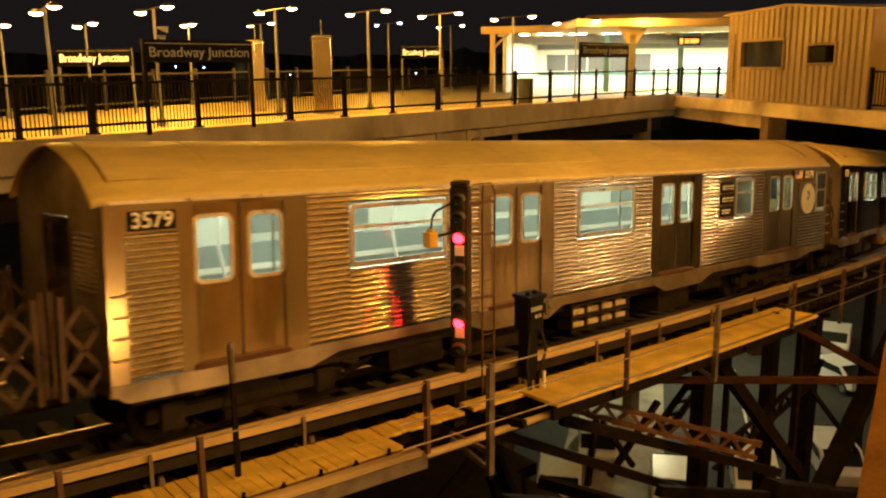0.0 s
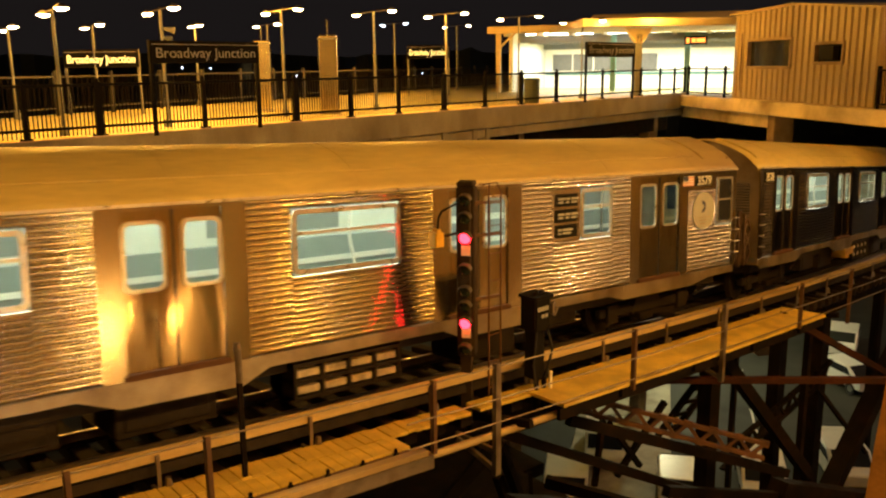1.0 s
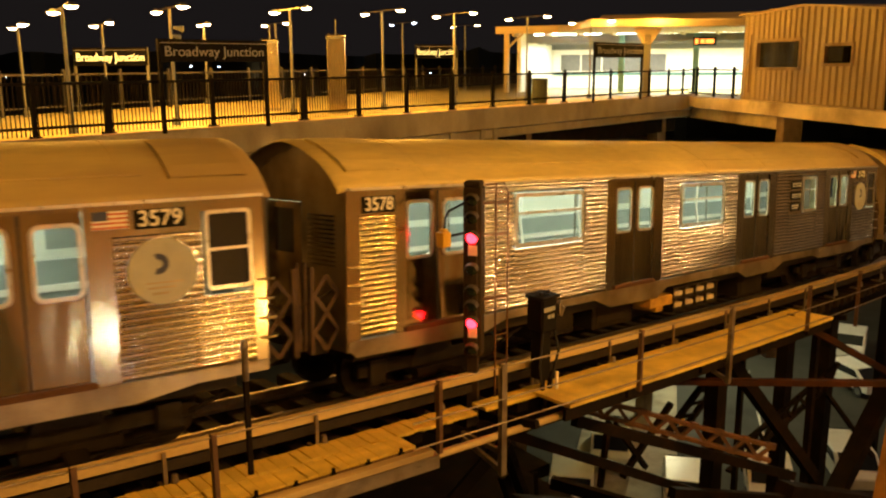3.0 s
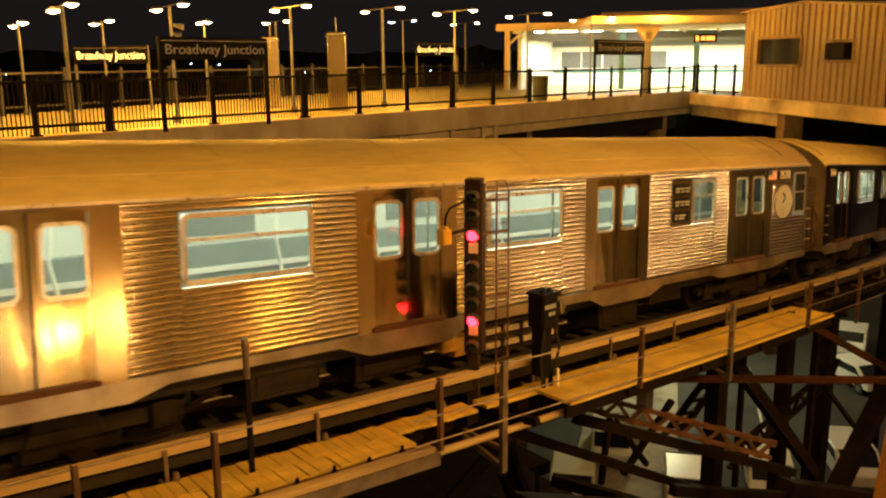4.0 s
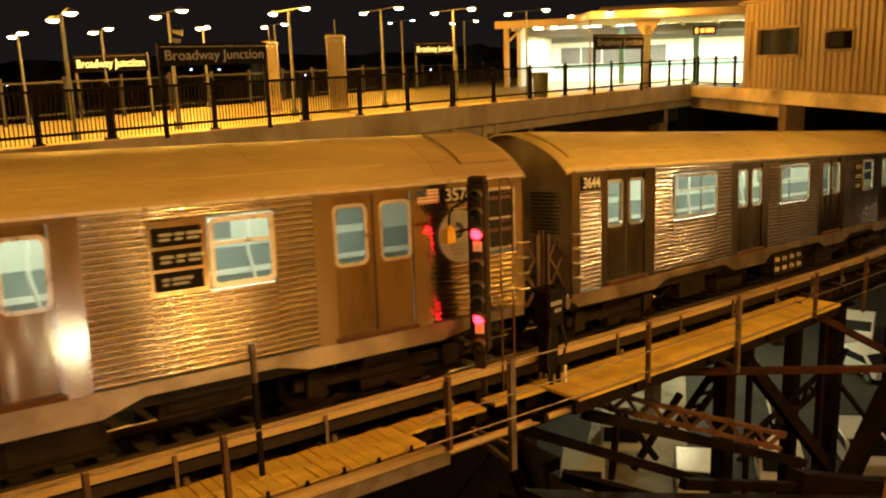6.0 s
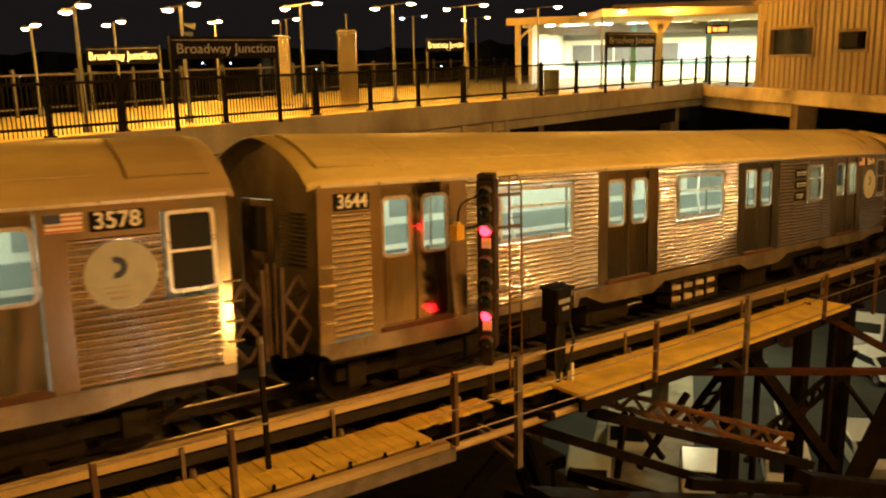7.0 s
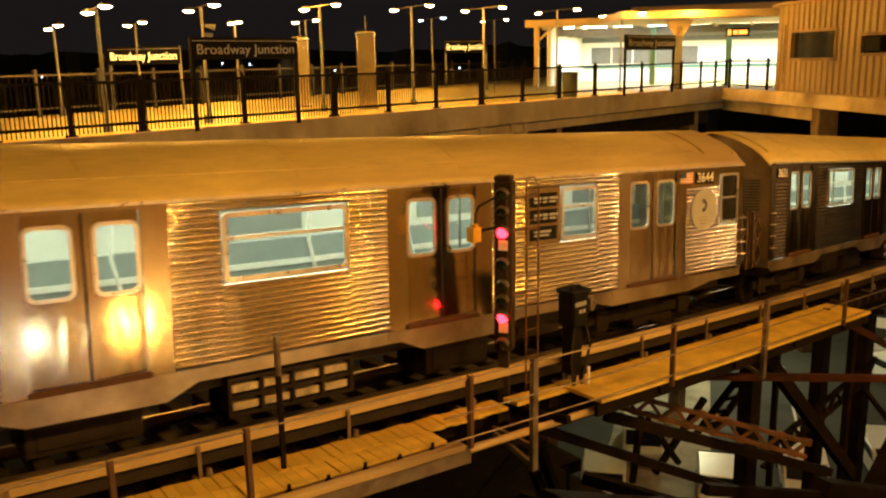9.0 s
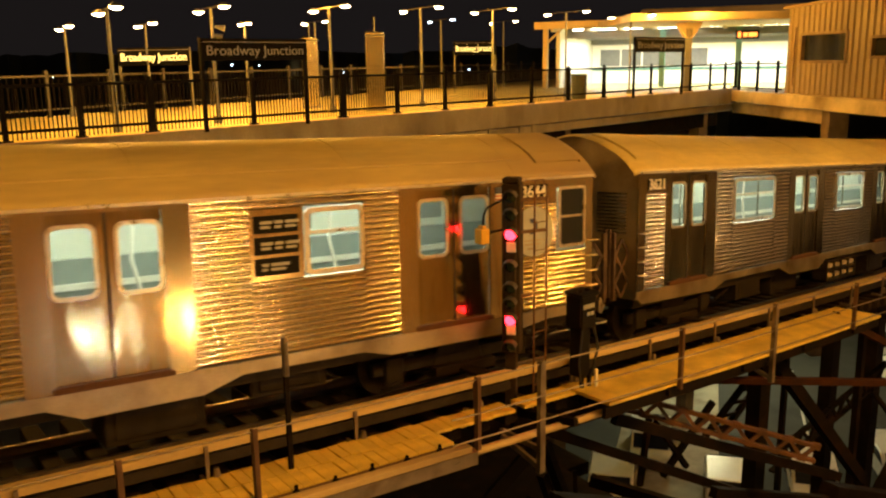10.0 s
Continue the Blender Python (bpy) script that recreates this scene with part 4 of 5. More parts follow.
# railing
RH = 1.15
rail_m = m
railing = thing("platform_railing", "black steel picket railing along the platform edge", "railing", rail_m)
posts = [-8.6, -7.0, -5.3, -3.6, -1.9, -0.4, 1.0, 2.45, 3.94, 5.52, 8.18, 11.0, 13.0, 15.0, 17.12, 19.27, 21.43, 23.73, 27.2, 30.59, 32.44, 33.95, 35.1]
for x in posts:
    w = 0.075 if x in (5.52, 11.0, 17.12, 21.43, 23.73) else 0.042
    part("post", Geo().box(x - w, x + w, -0.01, 0.08, 0.06, RH + 0.06).box(x - w * 0.6, x + w * 0.6, 0.01, 0.06, RH + 0.06, RH + 0.13).box(x - w - 0.06, x + w + 0.06, -0.05, 0.12, 0.06, 0.11), RAILBLACK, railing)
part("top_rail", Geo().box(-11, 34.6, 0.01, 0.07, RH - 0.03, RH + 0.03), RAILBLACK, railing)
part("bottom_rail", Geo().box(-11, 34.6, 0.015, 0.065, 0.24, 0.30), RAILBLACK, railing)
picket_mesh = Geo().box(-0.009, 0.009, 0.03, 0.048, 0.11, RH - 0.03).mesh("picket", RAILBLACK)
for k in range(232):
    pk = new("picket", picket_mesh)
    pk.parent = railing
    pk.location = (0.6 + k * 0.09, 0, 0)
# pale strip along the top edge of the fascia
solid("kerb_line", Geo().box(-30, 35.0, -0.126, -0.03, 0.064, 0.078, m), KERBPALE, "thin pale line on the platform edge", "band", "", "structure")


def far_railing():
    a, b = Vector((-14, 9.65, PZ)), Vector((46, 42.0, PZ))
    d = (b - a)
    fm = Matrix.Translation(a) @ pose(0, 0, 0, 0, 0, math.degrees(math.atan2(d.y, d.x)))
    r = thing("rear_railing", "dull steel railing at the rear of the platform", "railing", fm)
    L = d.length
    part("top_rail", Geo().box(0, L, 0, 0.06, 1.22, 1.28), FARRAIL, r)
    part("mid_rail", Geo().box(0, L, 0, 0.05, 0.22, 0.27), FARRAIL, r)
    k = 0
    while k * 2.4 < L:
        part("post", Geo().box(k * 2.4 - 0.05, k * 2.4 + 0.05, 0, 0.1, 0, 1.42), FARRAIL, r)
        k += 1
    g = Geo()
    x = 0
    while x < L:
        g.box(x, x + 0.02, 0.01, 0.03, 0.25, 1.24)
        x += 0.22
    tagged(part("infill", g, IRON, r), kind="stuff")


far_railing()


def lamp_post(x, y, h, span, angle, cool=False):
    po = thing("platform_lamp", "grey steel lamp post with glowing sodium heads", "lamp post", pose(x, y, PZ, 0, 0, angle), "platform lamps")
    part("pole", Geo().rod((0, 0, 0), (0, 0, h), 0.05, 10, 0.036).rod((0, 0, 0), (0, 0, 0.2), 0.11, 10), POSTPAINT, po)
    part("arm", Geo().beam((-span, 0, h + 0.02), (span, 0, h + 0.02), 0.028, 0.028), HEADPAINT, po)
    for s in (-1, 1):
        hd = part("lamp_head", Geo().rod((s * span, 0, h - 0.02), (s * span, 0, h + 0.075), 0.175, 16, 0.05), HEADPAINT, po)
        part("lamp_glass", Geo().rod((s * span, 0, h - 0.075), (s * span, 0, h - 0.022), 0.06, 16, 0.15), COOLGLOW if cool else LAMPGLOW, hd, "glowing lamp glass")
    return po


LAMP_SPOTS = ((5.05, 12.12, 2.75), (5.68, 20.04, 2.7), (8.36, 20.89, 2.85), (7.87, 13.23, 2.9), (12.2, 15.13, 3.11), (15.99, 15.92, 3.21), (19.7, 16.8, 3.28), (23.87, 17.41, 3.31), (27.73, 17.6, 3.25), (13.3, 24.6, 3.1), (17.35, 26.57, 3.28), (27.1, 30.95, 3.7), (32.03, 31.68, 3.7), (0.2, 13.0, 2.8), (30.3, 16.9, 3.3))
for k, (x, y, h) in enumerate(LAMP_SPOTS):
    post = lamp_post(x, y, h, 1.25 if k not in (9,) else 0.5, 85, cool=(k == 11))
    if k == 3:
        part("loudspeaker", Geo().rod((-0.06, -0.05, 2.45), (-0.16, -0.28, 2.40), 0.035, 10, 0.085).rod((0.08, -0.05, 2.25), (0.12, -0.26, 2.2), 0.03, 10, 0.075), POSTPAINT, post, "pair of small horn loudspeakers")
for x, y, w in ((5.0, 12.8, 1000), (8.6, 15.5, 1300), (12.2, 15.8, 1100), (18.0, 16.6, 1500), (25.5, 15.6, 1100), (12.0, 24.0, 1500), (24.0, 28.0, 1500), (-1.0, 14.0, 1000), (29.2, 14.9, 500)):
    point_lamp((x, y, PZ + 3.35), w, SODIUM, 0.25)


def station_sign(a, b, top, low, lit=False):
    """A name board on two posts between the points a and b."""
    a, b = Vector(a), Vector(b)
    d = b - a
    L = d.length
    m2 = Matrix.Translation(a) @ pose(0, 0, 0, 0, 0, math.degrees(math.atan2(d.y, d.x)))
    sg = thing("station_sign", "black station name sign with white lettering on two posts" if not lit else "station name sign glowing yellow on two thin posts", "sign", m2, "station signs")
    for x in (0.0, L):
        part("post", Geo().box(x - 0.04, x + 0.04, -0.03, 0.05, 0, top), RAILBLACK if not lit else POSTPAINT, sg)
    pn = part("panel", Geo().box(-0.03, L + 0.03, -0.06, 0.06, low, top), SIGNBLACK, sg, bevel=0.008)
    part("trim_line", Geo().box(0.0, L, -0.066, -0.06, top - 0.09, top - 0.075), SIGNTEXT, pn)
    letters("lettering", "Broadway Junction", (top - low) * 0.62, BOXLIT if lit else SIGNTEXT, pn, Matrix.Translation((L / 2, -0.066, (top + low) / 2 - 0.03)) @ UPRIGHT, 0.004, L * 0.93)
    return sg


station_sign(edge(6.58, -0.16), edge(9.42, -0.16), 2.08, 1.58)
station_sign(edge(24.9, -0.16), edge(28.7, -0.16), 2.30, 1.72)
station_sign((7.59, 21.49, PZ), (9.5, 20.1, PZ), 2.10, 1.52, True)
station_sign((25.0, 26.72, PZ), (26.6, 25.5, PZ), 2.45, 1.80, True)


def kiosk(x, y, w, h):
    k = thing("steel_kiosk", "tall brushed steel equipment column on the platform", "kiosk", pose(x, y, PZ, 0, 0, -32), "steel kiosks")
    part("body", Geo().box(-w / 2, w / 2, -0.2, 0.2, 0.08, h), MIRROR, k, bevel=0.03)
    part("cap", Geo().box(-w / 2 - 0.02, w / 2 + 0.02, -0.22, 0.22, h - 0.12, h - 0.08), POSTPAINT, k)
    part("plinth", Geo().box(-w / 2 - 0.04, w / 2 + 0.04, -0.24, 0.24, 0, 0.08), CONCRETE, k)
    part("aerial", Geo().rod((0, 0, h), (0, 0, h + 0.45), 0.012, 6), POSTPAINT, k)


kiosk(13.85, 15.3, 0.58, 2.42)
kiosk(13.05, 18.3, 0.52, 2.36)
for x, y in ((22.9, 15.6), (3.2, 22.0)):
    b = thing("litter_bin", "dark steel litter bin on the platform", "litter bin", pose(x, y, PZ), "litter bins")
    part("body", Geo().rod((0, 0, 0), (0, 0, 0.9), 0.28, 14, 0.31), TRASHGREEN, b)
    part("rim", Geo().rod((0, 0, 0.9), (0, 0, 0.96), 0.33, 14, 0.28), TRASHGREEN, b)

# ---------------------------------------------------------------- lit hall and canopy beyond the platform
HA, HB = Vector((31.0, 26.4, PZ)), Vector((38.0, 16.0, PZ))
hd = (HB - HA)
HL = hd.length
HM = Matrix.Translation(HA) @ pose(0, 0, 0, 0, 0, math.degrees(math.atan2(hd.y, hd.x)))
hall = thing("station_hall", "bright fluorescent lit station hall under a flat canopy", "station hall", HM)
part("canopy_roof", Geo().box(-0.6, HL + 9, -0.8, 12, 3.15, 3.4).box(-0.65, HL + 9, -0.86, -0.8, 3.05, 3.42), SIDING, hall, "cream canopy roof with deep fascia", bevel=0.02)
part("roof_monitor", Geo().prism([(-0.4, 3.4), (11.5, 3.4), (7.0, 4.1), (1.6, 4.0)], "x", 4.5, HL + 9), SIDING, hall)
part("floor", Geo().box(-0.6, HL + 9, -0.8, 12, -0.25, 0.008), DECK, hall)
part("back_wall", Geo().box(0.4, HL + 9, 9.0, 9.2, 0, 3.15), HALLWALL, hall, "bright white panel wall")
part("side_wall", Geo().box(0.2, 0.4, 0.5, 9.2, 0, 3.15), HALLWALL, hall, "bright white end wall")
for k in range(5):
    x = 0.9 + k * 1.3
    part("wall_window", Geo().box(x, x + 1.2, 8.96, 9.0, 1.05, 2.05).box(x + 0.05, x + 1.15, 8.94, 8.97, 1.10, 2.00), POSTPAINT, hall, "grey panel window")
for x in (5.6, 9.4, 13.0):
    part("column", Geo().box(x - 0.14, x + 0.14, 1.6, 1.9, 0, 3.15), TEAL, hall, "teal painted column")
part("wall_band", Geo().box(0.4, HL + 9, 8.93, 8.99, 0.78, 0.95), TEAL, hall, "teal wall stripe")
for x in (-0.2,):
    part("corner_column", Geo().box(x - 0.12, x + 0.12, -0.3, -0.06, 0, 3.15).beam((x, -0.18, 2.3), (x + 0.9, -0.18, 3.1), 0.1, 0.1), SIDING, hall)
for k in range(4):
    for y in (1.0, 3.4, 5.8):
        part("tube_light", Geo().box(1.0 + k * 4.2, 4.6 + k * 4.2, y - 0.06, y + 0.06, 3.0, 3.08), HALLTUBE, hall, "fluorescent tube light")
for k in range(12):
    part("ceiling_rib", Geo().box(0.2 + k * 1.7, 0.32 + k * 1.7, -0.7, 8.9, 2.92, 3.14), SIDING, hall)
for k, y in enumerate((2.2, 4.6, 7.0)):
    part("ceiling_beam", Geo().box(0.2, HL + 9, y - 0.12, y + 0.12, 2.62, 3.14), POSTPAINT, hall, "grey ceiling beam")
part("header", Geo().box(0.4, HL + 9, 8.5, 8.9, 2.35, 3.14), POSTPAINT, hall, "grey panel above the wall")
g = Geo().box(9.3, 10.4, 0.2, 0.3, 2.35, 2.75)
os_ = part("hanging_sign", g, SIGNBLACK, hall, "small hanging sign with orange letters")
part("sign_bars", Geo().box(9.4, 9.55, 0.19, 0.2, 2.42, 2.68).box(9.65, 9.85, 0.19, 0.2, 2.45, 2.65).box(9.9, 10.3, 0.19, 0.2, 2.45, 2.65), ORANGESIGN, os_)
a1 = bpy.data.lights.new("hall_light", "AREA")
a1.shape, a1.size, a1.size_y, a1.energy, a1.color = "RECTANGLE", 14, 6.0, 1800, (0.95, 1.0, 0.9)
al = new("hall_light", a1)
al.matrix_basis = HM @ pose(8, 4.5, 2.58)
col = thing("canopy_column", "cream steel canopy column with flared head", "column", pose(29.85, 16.3, PZ, 0, 0, -30))
part("shaft", Geo().box(-0.14, 0.14, -0.14, 0.14, 0, 2.7), POSTPAINT, col)
part("head", Geo().prism([(-0.14, 2.3), (0.14, 2.3), (0.6, 2.95), (-0.6, 2.95)], "y", -0.14, 0.14), SIDING, col)
roof2 = solid("canopy_slab", Geo().box(-1.0, 9.5, -1.2, 7.0, 0, 0.32, Matrix.Translation((28.6, 17.4, PZ + 3.0)) @ pose(0, 0, 0, 0, 0, -35)), SIDING, "cream canopy slab joining the siding clad hut", "canopy", "", "structure", bevel=0.02)

# ---------------------------------------------------------------- hut on the overbridge
KA = Vector((31.75, 12.78, PZ))
KD = math.degrees(math.atan2(-0.874, -0.485))
KM = Matrix.Translation(KA) @ pose(0, 0, 0, 0, 0, KD)
hut = thing("signal_hut", "cream corrugated metal hut standing on a concrete overbridge", "hut", KM)
W = 9.38
# local x runs along the front, local +y lies behind the front
wins = [(1.28, 4.36, 1.30, 2.26), (6.0, 7.55, 1.45, 2.02)]


def siding(g, x0, x1, z0, top):
    """Vertical trapezoid corrugation on the front face."""
    p = 0.37
    n = max(1, round((x1 - x0) / p))
    q = (x1 - x0) / n
    cols = []
    for k in range(n):
        for a, y in ((0.0, 0.0), (0.30, 0.0), (0.42, -0.055), (0.86, -0.055), (0.98, 0.0)):
            x = x0 + (k + a) * q
            cols.append([(x, y, z0), (x, y, top(x))])
    cols.append([(x1, 0.0, z0), (x1, 0.0, top(x1))])
    g.sheet(cols)


def gable(x):
    return 3.34 + 0.12 * min(x, 4.6) / 4.6 - 0.42 * max(0, x - 4.6) / 4.8


g = Geo()
spans = [(0.0, 1.28, 0, gable), (1.28, 4.36, 0, lambda x: 1.30), (1.28, 4.36, 2.26, gable), (4.36, 6.0, 0, gable), (6.0, 7.55, 0, lambda x: 1.45), (6.0, 7.55, 2.02, gable), (7.55, W, 0, gable)]
for x0, x1, z0, top in spans:
    siding(g, x0, x1, z0, top)
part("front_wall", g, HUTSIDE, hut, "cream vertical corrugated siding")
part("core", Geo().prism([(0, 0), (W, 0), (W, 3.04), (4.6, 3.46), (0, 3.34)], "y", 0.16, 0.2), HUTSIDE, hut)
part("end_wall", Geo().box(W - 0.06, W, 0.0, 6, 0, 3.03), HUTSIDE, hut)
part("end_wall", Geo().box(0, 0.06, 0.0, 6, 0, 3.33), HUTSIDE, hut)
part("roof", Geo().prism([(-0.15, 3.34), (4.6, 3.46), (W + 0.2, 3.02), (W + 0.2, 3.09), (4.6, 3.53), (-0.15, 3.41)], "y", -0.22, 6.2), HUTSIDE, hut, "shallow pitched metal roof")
for k, (x0, x1, z0, z1) in enumerate(wins):
    g = Geo().box(x0 - 0.1, x1 + 0.1, -0.09, 0.1, z0 - 0.1, z0).box(x0 - 0.1, x1 + 0.1, -0.09, 0.1, z1, z1 + 0.1).box(x0 - 0.1, x0, -0.09, 0.1, z0, z1).box(x1, x1 + 0.1, -0.09, 0.1, z0, z1)
    w = part("window", g, PIER, hut, "dark window in a brown frame" if k == 0 else "recessed vent opening")
    part("pane", Geo().box(x0, x1, 0.06, 0.08, z0, z1), CARGLASS, w)
part("vent_unit", Geo().box(6.35, 7.2, -0.16, 0.1, 1.5, 1.98), BLACK, hut, "dark air conditioner box", bevel=0.02)
part("conduit", Geo().rod((0.75, -0.08, 0.3), (0.75, -0.08, 2.6), 0.03, 6), PIER, hut)

BM = Matrix.Translation(KA) @ pose(0, 0, 0, 0, 0, KD)
bridge = thing("overbridge", "concrete overbridge crossing above the track", "bridge", BM, kind="structure")
part("edge_beam", Geo().box(-5.2, 26, -0.35, 0.1, -0.52, -0.01), LITCONC, bridge, "stained concrete edge beam", bevel=0.02)
part("deck", Geo().box(-5.2, 26, 0.1, 8, -0.40, -0.02), CONCRETE, bridge)
part("haunch", Geo().box(-5.0, 3.0, 0.05, 0.6, -1.05, -0.5), LITCONC, bridge)
pier = part("pier", Geo().box(3.0, 3.55, 0.0, 0.8, -10.2, -0.5), PIER, bridge, "rust stained square pier", bevel=0.03)
fr = thing("bridge_railing", "black railing at the corner of the overbridge", "railing", BM)
for x in (9.7, 11.7, 13.7, 15.7):
    part("post", Geo().box(x - 0.05, x + 0.05, -0.2, -0.1, 0, 1.3), RAILBLACK, fr)
part("top_rail", Geo().box(9.7, 15.7, -0.18, -0.12, 1.14, 1.2), RAILBLACK, fr)
part("bottom_rail", Geo().box(9.7, 15.7, -0.18, -0.12, 0.12, 0.17), RAILBLACK, fr)
g = Geo()
for k in range(40):
    g.box(9.8 + k * 0.148, 9.822 + k * 0.148, -0.16, -0.14, 0.17, 1.14)
tagged(part("infill", g, RAILBLACK, fr), kind="stuff")
part("side_screen", Geo().box(W + 0.1, 16, 2.6, 2.7, 0, 3.2), SIDING, hut, "pale side wall beyond the hut")
nr = thing("corner_railing", "black railing between the platform and the hut", "railing", BM)
for x in (-0.4, -2.2, -4.0):
    part("post", Geo().box(x - 0.05, x + 0.05, -0.2, -0.1, 0, 1.32), RAILBLACK, nr)
part("top_rail", Geo().box(-4.9, 0.0, -0.18, -0.12, 1.16, 1.22), RAILBLACK, nr)
part("bottom_rail", Geo().box(-4.9, 0.0, -0.18, -0.12, 0.12, 0.17), RAILBLACK, nr)

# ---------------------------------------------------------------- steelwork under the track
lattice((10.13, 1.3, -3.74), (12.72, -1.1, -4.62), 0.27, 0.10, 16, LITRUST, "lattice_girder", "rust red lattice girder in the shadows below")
red = solid("cross_girder", Geo().beam((9.9, 0.6, -3.0), (15.8, -3.4, -3.25), 0.12, 0.10), RUST, "rust red cross girder beneath the walkway", "girder", "cross girders", "structure")


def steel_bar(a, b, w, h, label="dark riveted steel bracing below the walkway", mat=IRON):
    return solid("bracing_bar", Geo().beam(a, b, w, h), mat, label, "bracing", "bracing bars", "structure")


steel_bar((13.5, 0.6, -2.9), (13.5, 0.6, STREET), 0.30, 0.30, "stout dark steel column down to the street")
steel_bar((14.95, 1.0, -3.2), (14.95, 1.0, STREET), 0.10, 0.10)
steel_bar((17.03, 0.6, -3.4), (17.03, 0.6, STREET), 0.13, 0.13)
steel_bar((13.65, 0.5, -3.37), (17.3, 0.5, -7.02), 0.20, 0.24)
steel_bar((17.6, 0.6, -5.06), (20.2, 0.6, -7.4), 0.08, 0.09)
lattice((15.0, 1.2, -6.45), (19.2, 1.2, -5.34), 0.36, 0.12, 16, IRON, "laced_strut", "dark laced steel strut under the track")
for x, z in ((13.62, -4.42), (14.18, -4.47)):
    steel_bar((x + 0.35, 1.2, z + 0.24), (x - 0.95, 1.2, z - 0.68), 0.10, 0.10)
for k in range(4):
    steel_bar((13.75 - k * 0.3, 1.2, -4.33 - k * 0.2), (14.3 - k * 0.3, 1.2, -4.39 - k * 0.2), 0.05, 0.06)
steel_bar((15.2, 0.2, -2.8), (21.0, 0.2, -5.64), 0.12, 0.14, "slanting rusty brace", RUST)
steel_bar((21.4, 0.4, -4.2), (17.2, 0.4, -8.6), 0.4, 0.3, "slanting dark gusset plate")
# Next girder is added to blacken the lowest part.
steel_bar((7.0, -1.0, -3.75), (17.5, -1.0, -7.55), 0.3, 0.45, "added dark girder filling the black shade below")
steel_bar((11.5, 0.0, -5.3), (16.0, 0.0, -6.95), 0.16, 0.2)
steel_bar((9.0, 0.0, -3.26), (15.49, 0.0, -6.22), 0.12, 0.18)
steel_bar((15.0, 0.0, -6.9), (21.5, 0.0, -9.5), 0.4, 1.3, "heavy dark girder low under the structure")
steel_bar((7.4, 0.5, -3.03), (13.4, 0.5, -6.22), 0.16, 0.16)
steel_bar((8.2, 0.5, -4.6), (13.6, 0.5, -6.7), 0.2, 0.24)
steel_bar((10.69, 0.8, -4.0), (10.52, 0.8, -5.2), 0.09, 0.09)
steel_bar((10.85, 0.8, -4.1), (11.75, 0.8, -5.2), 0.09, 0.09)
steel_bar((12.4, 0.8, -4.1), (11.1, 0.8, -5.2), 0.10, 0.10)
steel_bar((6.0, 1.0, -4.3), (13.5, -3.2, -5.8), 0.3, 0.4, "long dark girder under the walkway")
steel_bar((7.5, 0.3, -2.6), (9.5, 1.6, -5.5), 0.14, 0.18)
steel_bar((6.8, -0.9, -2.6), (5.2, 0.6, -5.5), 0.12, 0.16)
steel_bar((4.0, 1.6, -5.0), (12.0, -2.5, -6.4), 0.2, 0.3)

# Black slab added in place of the deep shade; it hides the street.
solid("shade_slab", Geo().box(-14, 12.6, -8.0, 4.9, -7.5, -7.2).box(-14, 13.3, 4.9, 9.0, -7.5, -7.2), IRON, "added black slab standing in for the shade below", "deck", "", "structure")
# Random bars and cross beams added to fill the dark space over the street.
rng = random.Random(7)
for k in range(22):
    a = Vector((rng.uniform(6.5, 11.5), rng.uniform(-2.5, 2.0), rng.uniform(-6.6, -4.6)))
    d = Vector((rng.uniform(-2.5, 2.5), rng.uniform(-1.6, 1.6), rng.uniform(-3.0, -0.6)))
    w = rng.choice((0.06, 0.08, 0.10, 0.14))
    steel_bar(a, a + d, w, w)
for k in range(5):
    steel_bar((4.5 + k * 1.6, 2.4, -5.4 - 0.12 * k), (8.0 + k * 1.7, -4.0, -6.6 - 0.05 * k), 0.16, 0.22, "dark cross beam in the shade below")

# columns that carry the track, the walkway and the platform
for u in (-24, -9, 22, 38, 54):
    for off in (0.8, 1.9):
        p = banked(u, off, -3.2)
        steel_bar(p, (p.x, p.y, STREET), 0.35, 0.35, "dark steel column carrying the track")
for k in range(12):
    u = -4.5 + k * 1.9
    steel_bar(beside(u, 0.8, -2.45), beside(u, -1.5, -2.0), 0.08, 0.10, "small steel bracket under the walkway")
for x in (-20, -6, 8, 22, 33):
    p = edge(x, 1.2, -0.3)
    solid("platform_column", Geo().box(p.x - 0.3, p.x + 0.3, p.y - 0.3, p.y + 0.3, STREET, p.z), PIER, "stained concrete column under the platform", "column", "platform columns", "structure")

# orange lit iron post of the viewer's own side
solid("near_pillar", Geo().beam((5.49, -6.22, -1.9), (6.10, -6.11, 0.16), 0.27, 0.2), material("orange lit iron", (0.50, 0.26, 0.07), 0.6, 0.1, 0.3, 4, 30, 0.3), "rusty orange iron pillar beside the viewing place", "pillar")

# ---------------------------------------------------------------- unseen wall and deck added for the steel to mirror
near = thing("near_station", "added unseen wall and deck for the car sides to mirror", "station building", kind="structure")
part("wall", Geo().box(-45, 75, -19.3, -19.0, STREET, 10.5), DARKBRICK, near, "added wall mirrored in the steel")
part("deck", Geo().box(-45, 75, -11.2, -9.6, 0.15, 0.45), CONCRETE, near, "concrete deck")
part("canopy", Geo().box(-45, 75, -19.0, -11.5, 10.2, 10.5), DARKBRICK, near, "added unseen canopy")
part("lower_floor", Geo().box(-45, 75, -19.0, -12.5, -6.3, -6.0), CONCRETE, near, "lower concrete floor")
for k in range(20):
    x = -40 + k * 6.0
    part("column", Geo().box(x - 0.2, x + 0.2, -18.9, -18.5, -6.0, 10.2), TEAL, near, "teal painted column")

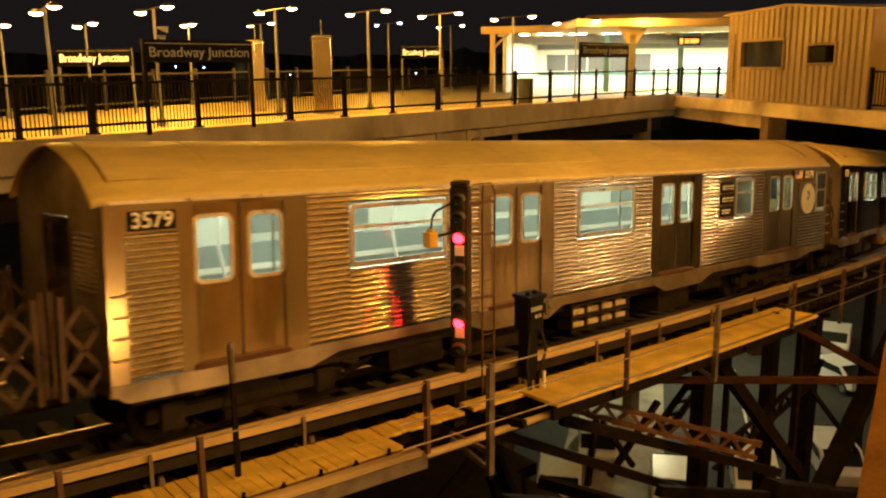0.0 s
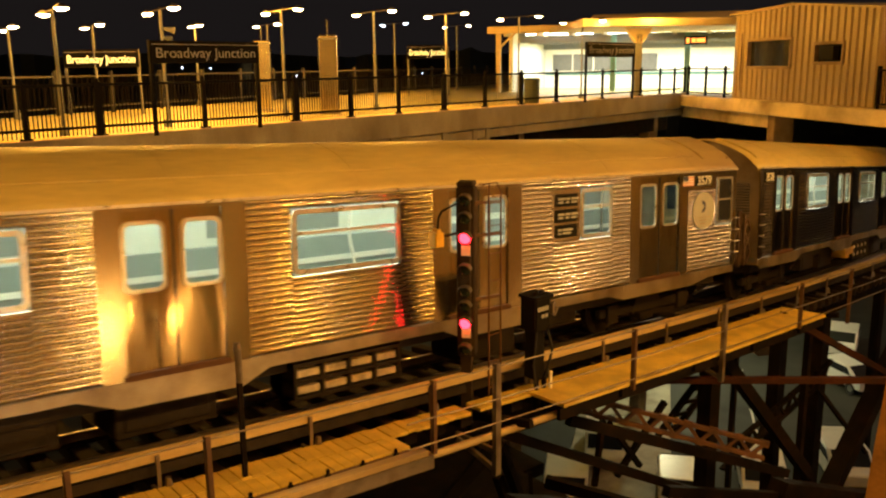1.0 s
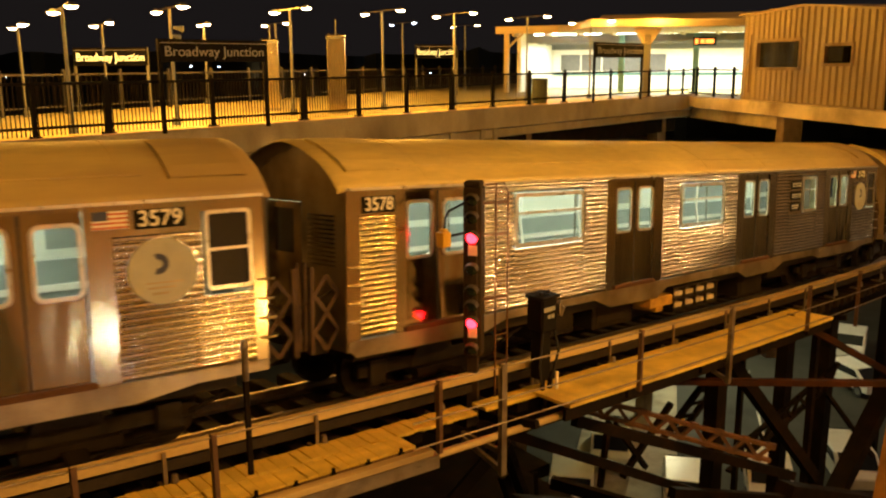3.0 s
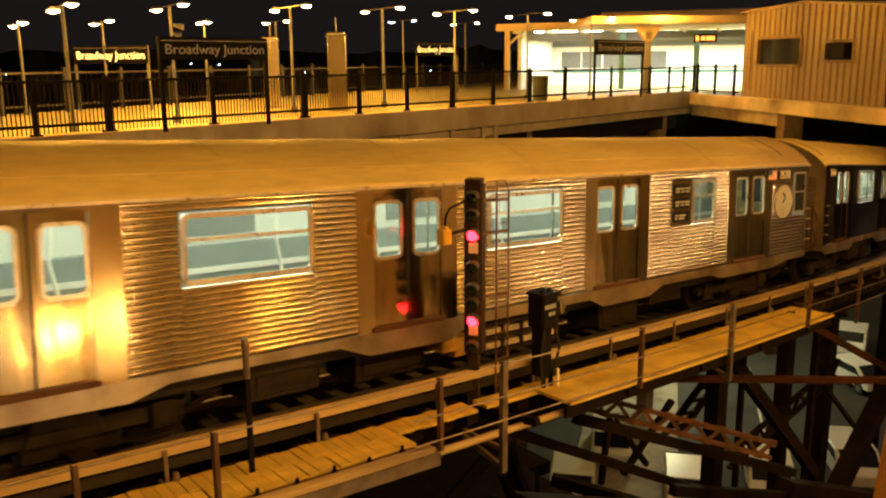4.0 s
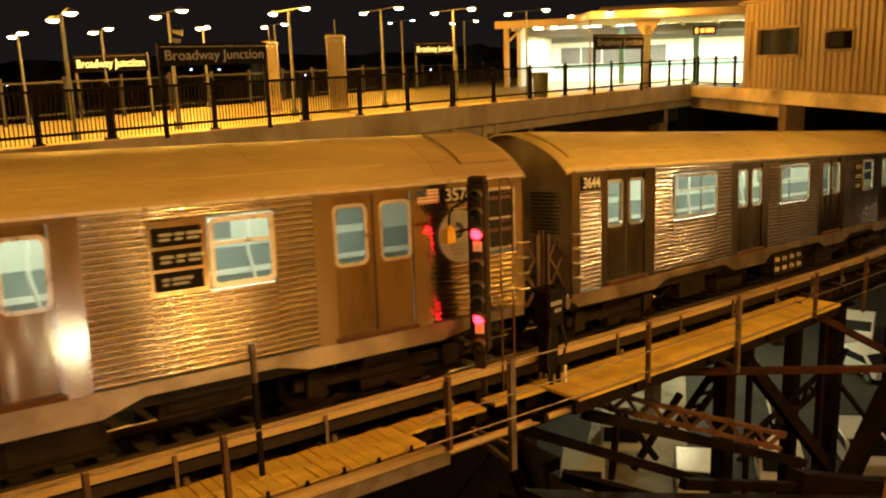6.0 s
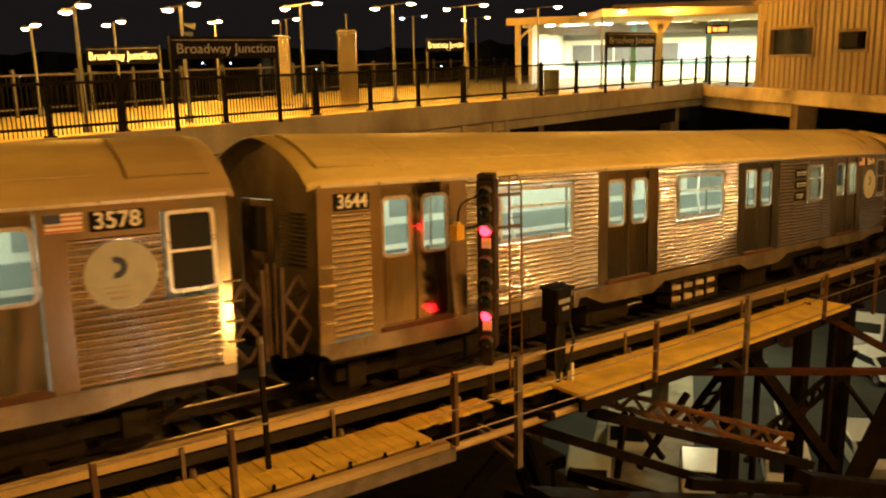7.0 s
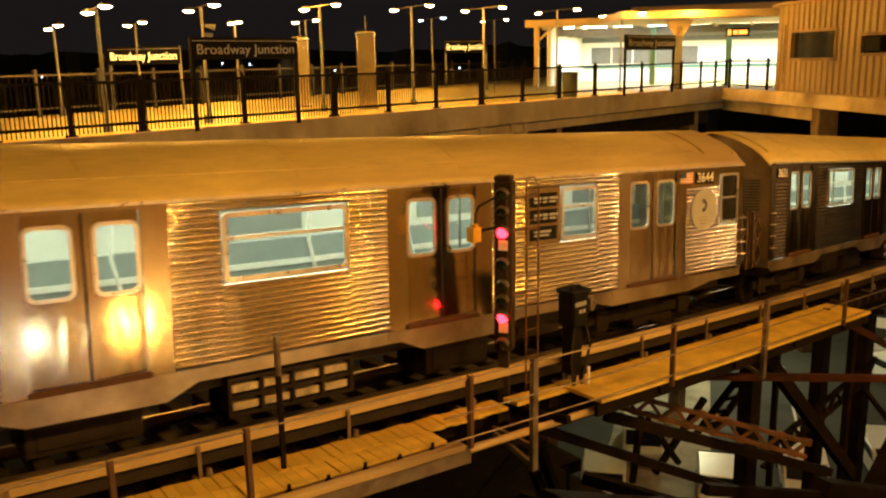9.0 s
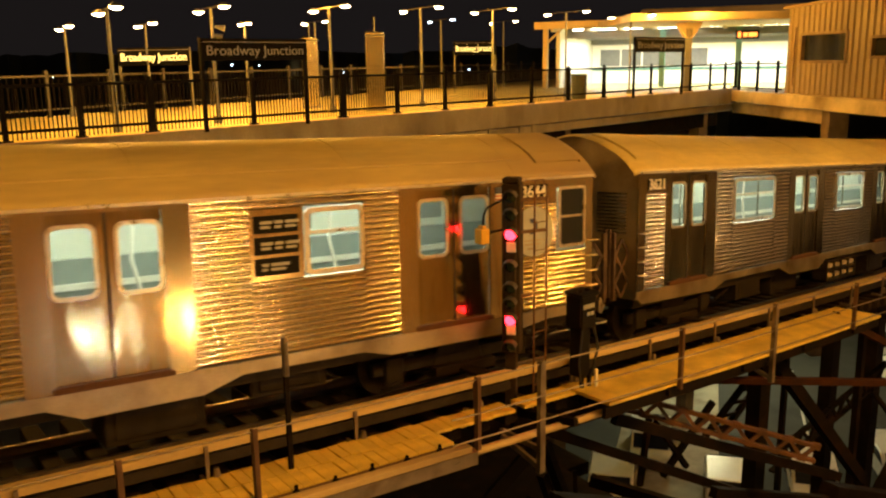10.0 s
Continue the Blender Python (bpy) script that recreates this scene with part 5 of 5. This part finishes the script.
# Unseen screen added to shade the far track and tint reflections in the doors.
screen = thing("platform_windscreen", "added unseen cream screen that shades the far track", "windscreen", kind="structure")
for k in range(20):
    part("screen_panel", Geo().box(20 + k * 3.0, 22.92 + k * 3.0, -6.05, -6.0, -6.5, 3.1), SIDING, screen)
    part("screen_post", Geo().box(22.92 + k * 3.0, 23.0 + k * 3.0, -6.1, -5.95, STREET, 3.2), IRON, screen)

# ---------------------------------------------------------------- street
g = Geo()
g.v = [(-600, -600, STREET), (900, -600, STREET), (900, 900, STREET), (-600, 900, STREET)]
g.f = [[0, 1, 2, 3]]
solid("ground", g, ASPHALT, "dark night street asphalt under the elevated line", "ground", "", "structure")
SM = Matrix.Translation((36, 12, STREET)) @ pose(0, 0, 0, 0, 0, 38)
kerb = solid("pavement", Geo().box(-14, 40, 5.0, 9.5, 0, 0.15, SM), CONCRETE, "pale concrete pavement beside the street", "pavement", "", "structure", bevel=0.02)
for k in range(7):
    part("road_line", Geo().box(-12 + k * 6, -9 + k * 6, 0.9, 1.02, 0.006, 0.012, SM), PAINTLINE, kerb)


def parked_van(x, y, rz, s=1.0):
    v = thing("parked_car", "white car parked on the street below", "car", pose(x, y, STREET, 0, 0, rz), "parked cars")
    L = 2.25 * s
    g = Geo().prism([(-L, 0.35), (-L, 0.85), (-L * 0.78, 0.98), (-L * 0.45, 1.48), (L * 0.55, 1.55), (L * 0.92, 1.05), (L, 0.9), (L, 0.35)], "y", -0.88, 0.88)
    part("body", g, CARWHITE, v, bevel=0.05)
    part("windscreen", Geo().beam((-L * 0.76, 0, 1.02), (-L * 0.47, 0, 1.46), 1.5, 0.03), CARGLASS, v)
    part("rear_window", Geo().beam((L * 0.60, 0, 1.52), (L * 0.88, 0, 1.14), 1.5, 0.03), CARGLASS, v)
    for y_ in (-0.885, 0.885):
        part("side_window", Geo().prism([(-L * 0.6, 1.02), (-L * 0.42, 1.4), (L * 0.5, 1.44), (L * 0.7, 1.05)], "y", y_ - 0.008, y_ + 0.008), CARGLASS, v)
    for a in (-0.62, 0.6):
        for y_ in (-0.8, 0.8):
            wh = part("wheel", Geo().rod((a * L, y_ - 0.1, 0.32), (a * L, y_ + 0.1, 0.32), 0.32, 14), RUBBER, v)
            part("rim", Geo().rod((a * L, y_ - 0.11, 0.32), (a * L, y_ + 0.11, 0.32), 0.19, 10), POLE, wh)
    return v


for x, y, rz, size in ((34.7, 8.3, 45, 1.0), (50.3, 16.4, 24, 0.9), (44.9, 13.2, 70, 0.8), (30.8, 9.7, 38, 1.0), (27.0, 10.9, 40, 0.9), (23.6, 14.0, 42, 0.9), (27.8, 15.7, 42, 0.85), (20.6, 15.4, 42, 1.0)):
    parked_van(x, y, rz, size)
point_lamp((40, 22, STREET + 8.0), 3200, (1.0, 0.97, 0.56), 0.3)
hy = thing("hydrant", "yellow painted hydrant on the pavement", "hydrant", pose(33.0, 15.7, STREET))
part("barrel", Geo().rod((0, 0, 0), (0, 0, 0.7), 0.14, 10, 0.11), YELLOW, hy)
part("bonnet", Geo().rod((0, 0, 0.7), (0, 0, 0.85), 0.13, 10, 0.05), YELLOW, hy)

# ---------------------------------------------------------------- distance
g = Geo()
rows = [[], []]
for k in range(220):
    a = radians(-40 + k * 0.75)
    d = 210 + 20 * math.sin(k * 0.7)
    h = 3.0 + 1.6 * noise.noise((k * 0.11, 0, 0)) + 0.9 * noise.noise((k * 0.9, 3, 0)) - max(0, (math.degrees(a) - 20)) * 0.012
    rows[0].append((d * math.sin(a), -8 + d * math.cos(a), STREET))
    rows[1].append((d * math.sin(a), -8 + d * math.cos(a), 2.1 + h))
g.sheet(rows)
solid("distant_trees", g, TREES, "dark treeline on the horizon at night", "trees", "", "stuff")
for k in range(16):
    a = radians(10 + 42 * random.random())
    d = 195
    p = Vector((d * math.sin(a), -8 + d * math.cos(a), random.uniform(-1.5, 3.2)))
    solid("distant_light", Geo().rod(p, p + Vector((0, 0, 0.25)), 0.15, 6), COOLGLOW if k % 3 else LAMPGLOW, "tiny far off street light", "street light", "distant lights")


# ---------------------------------------------------------------- the train runs
def motions():
    for k, car in CARS.items():
        walk(car, [(t / 4, car_pose(run(t / 4) + CAR_PITCH * k)) for t in range(41)])


motions()
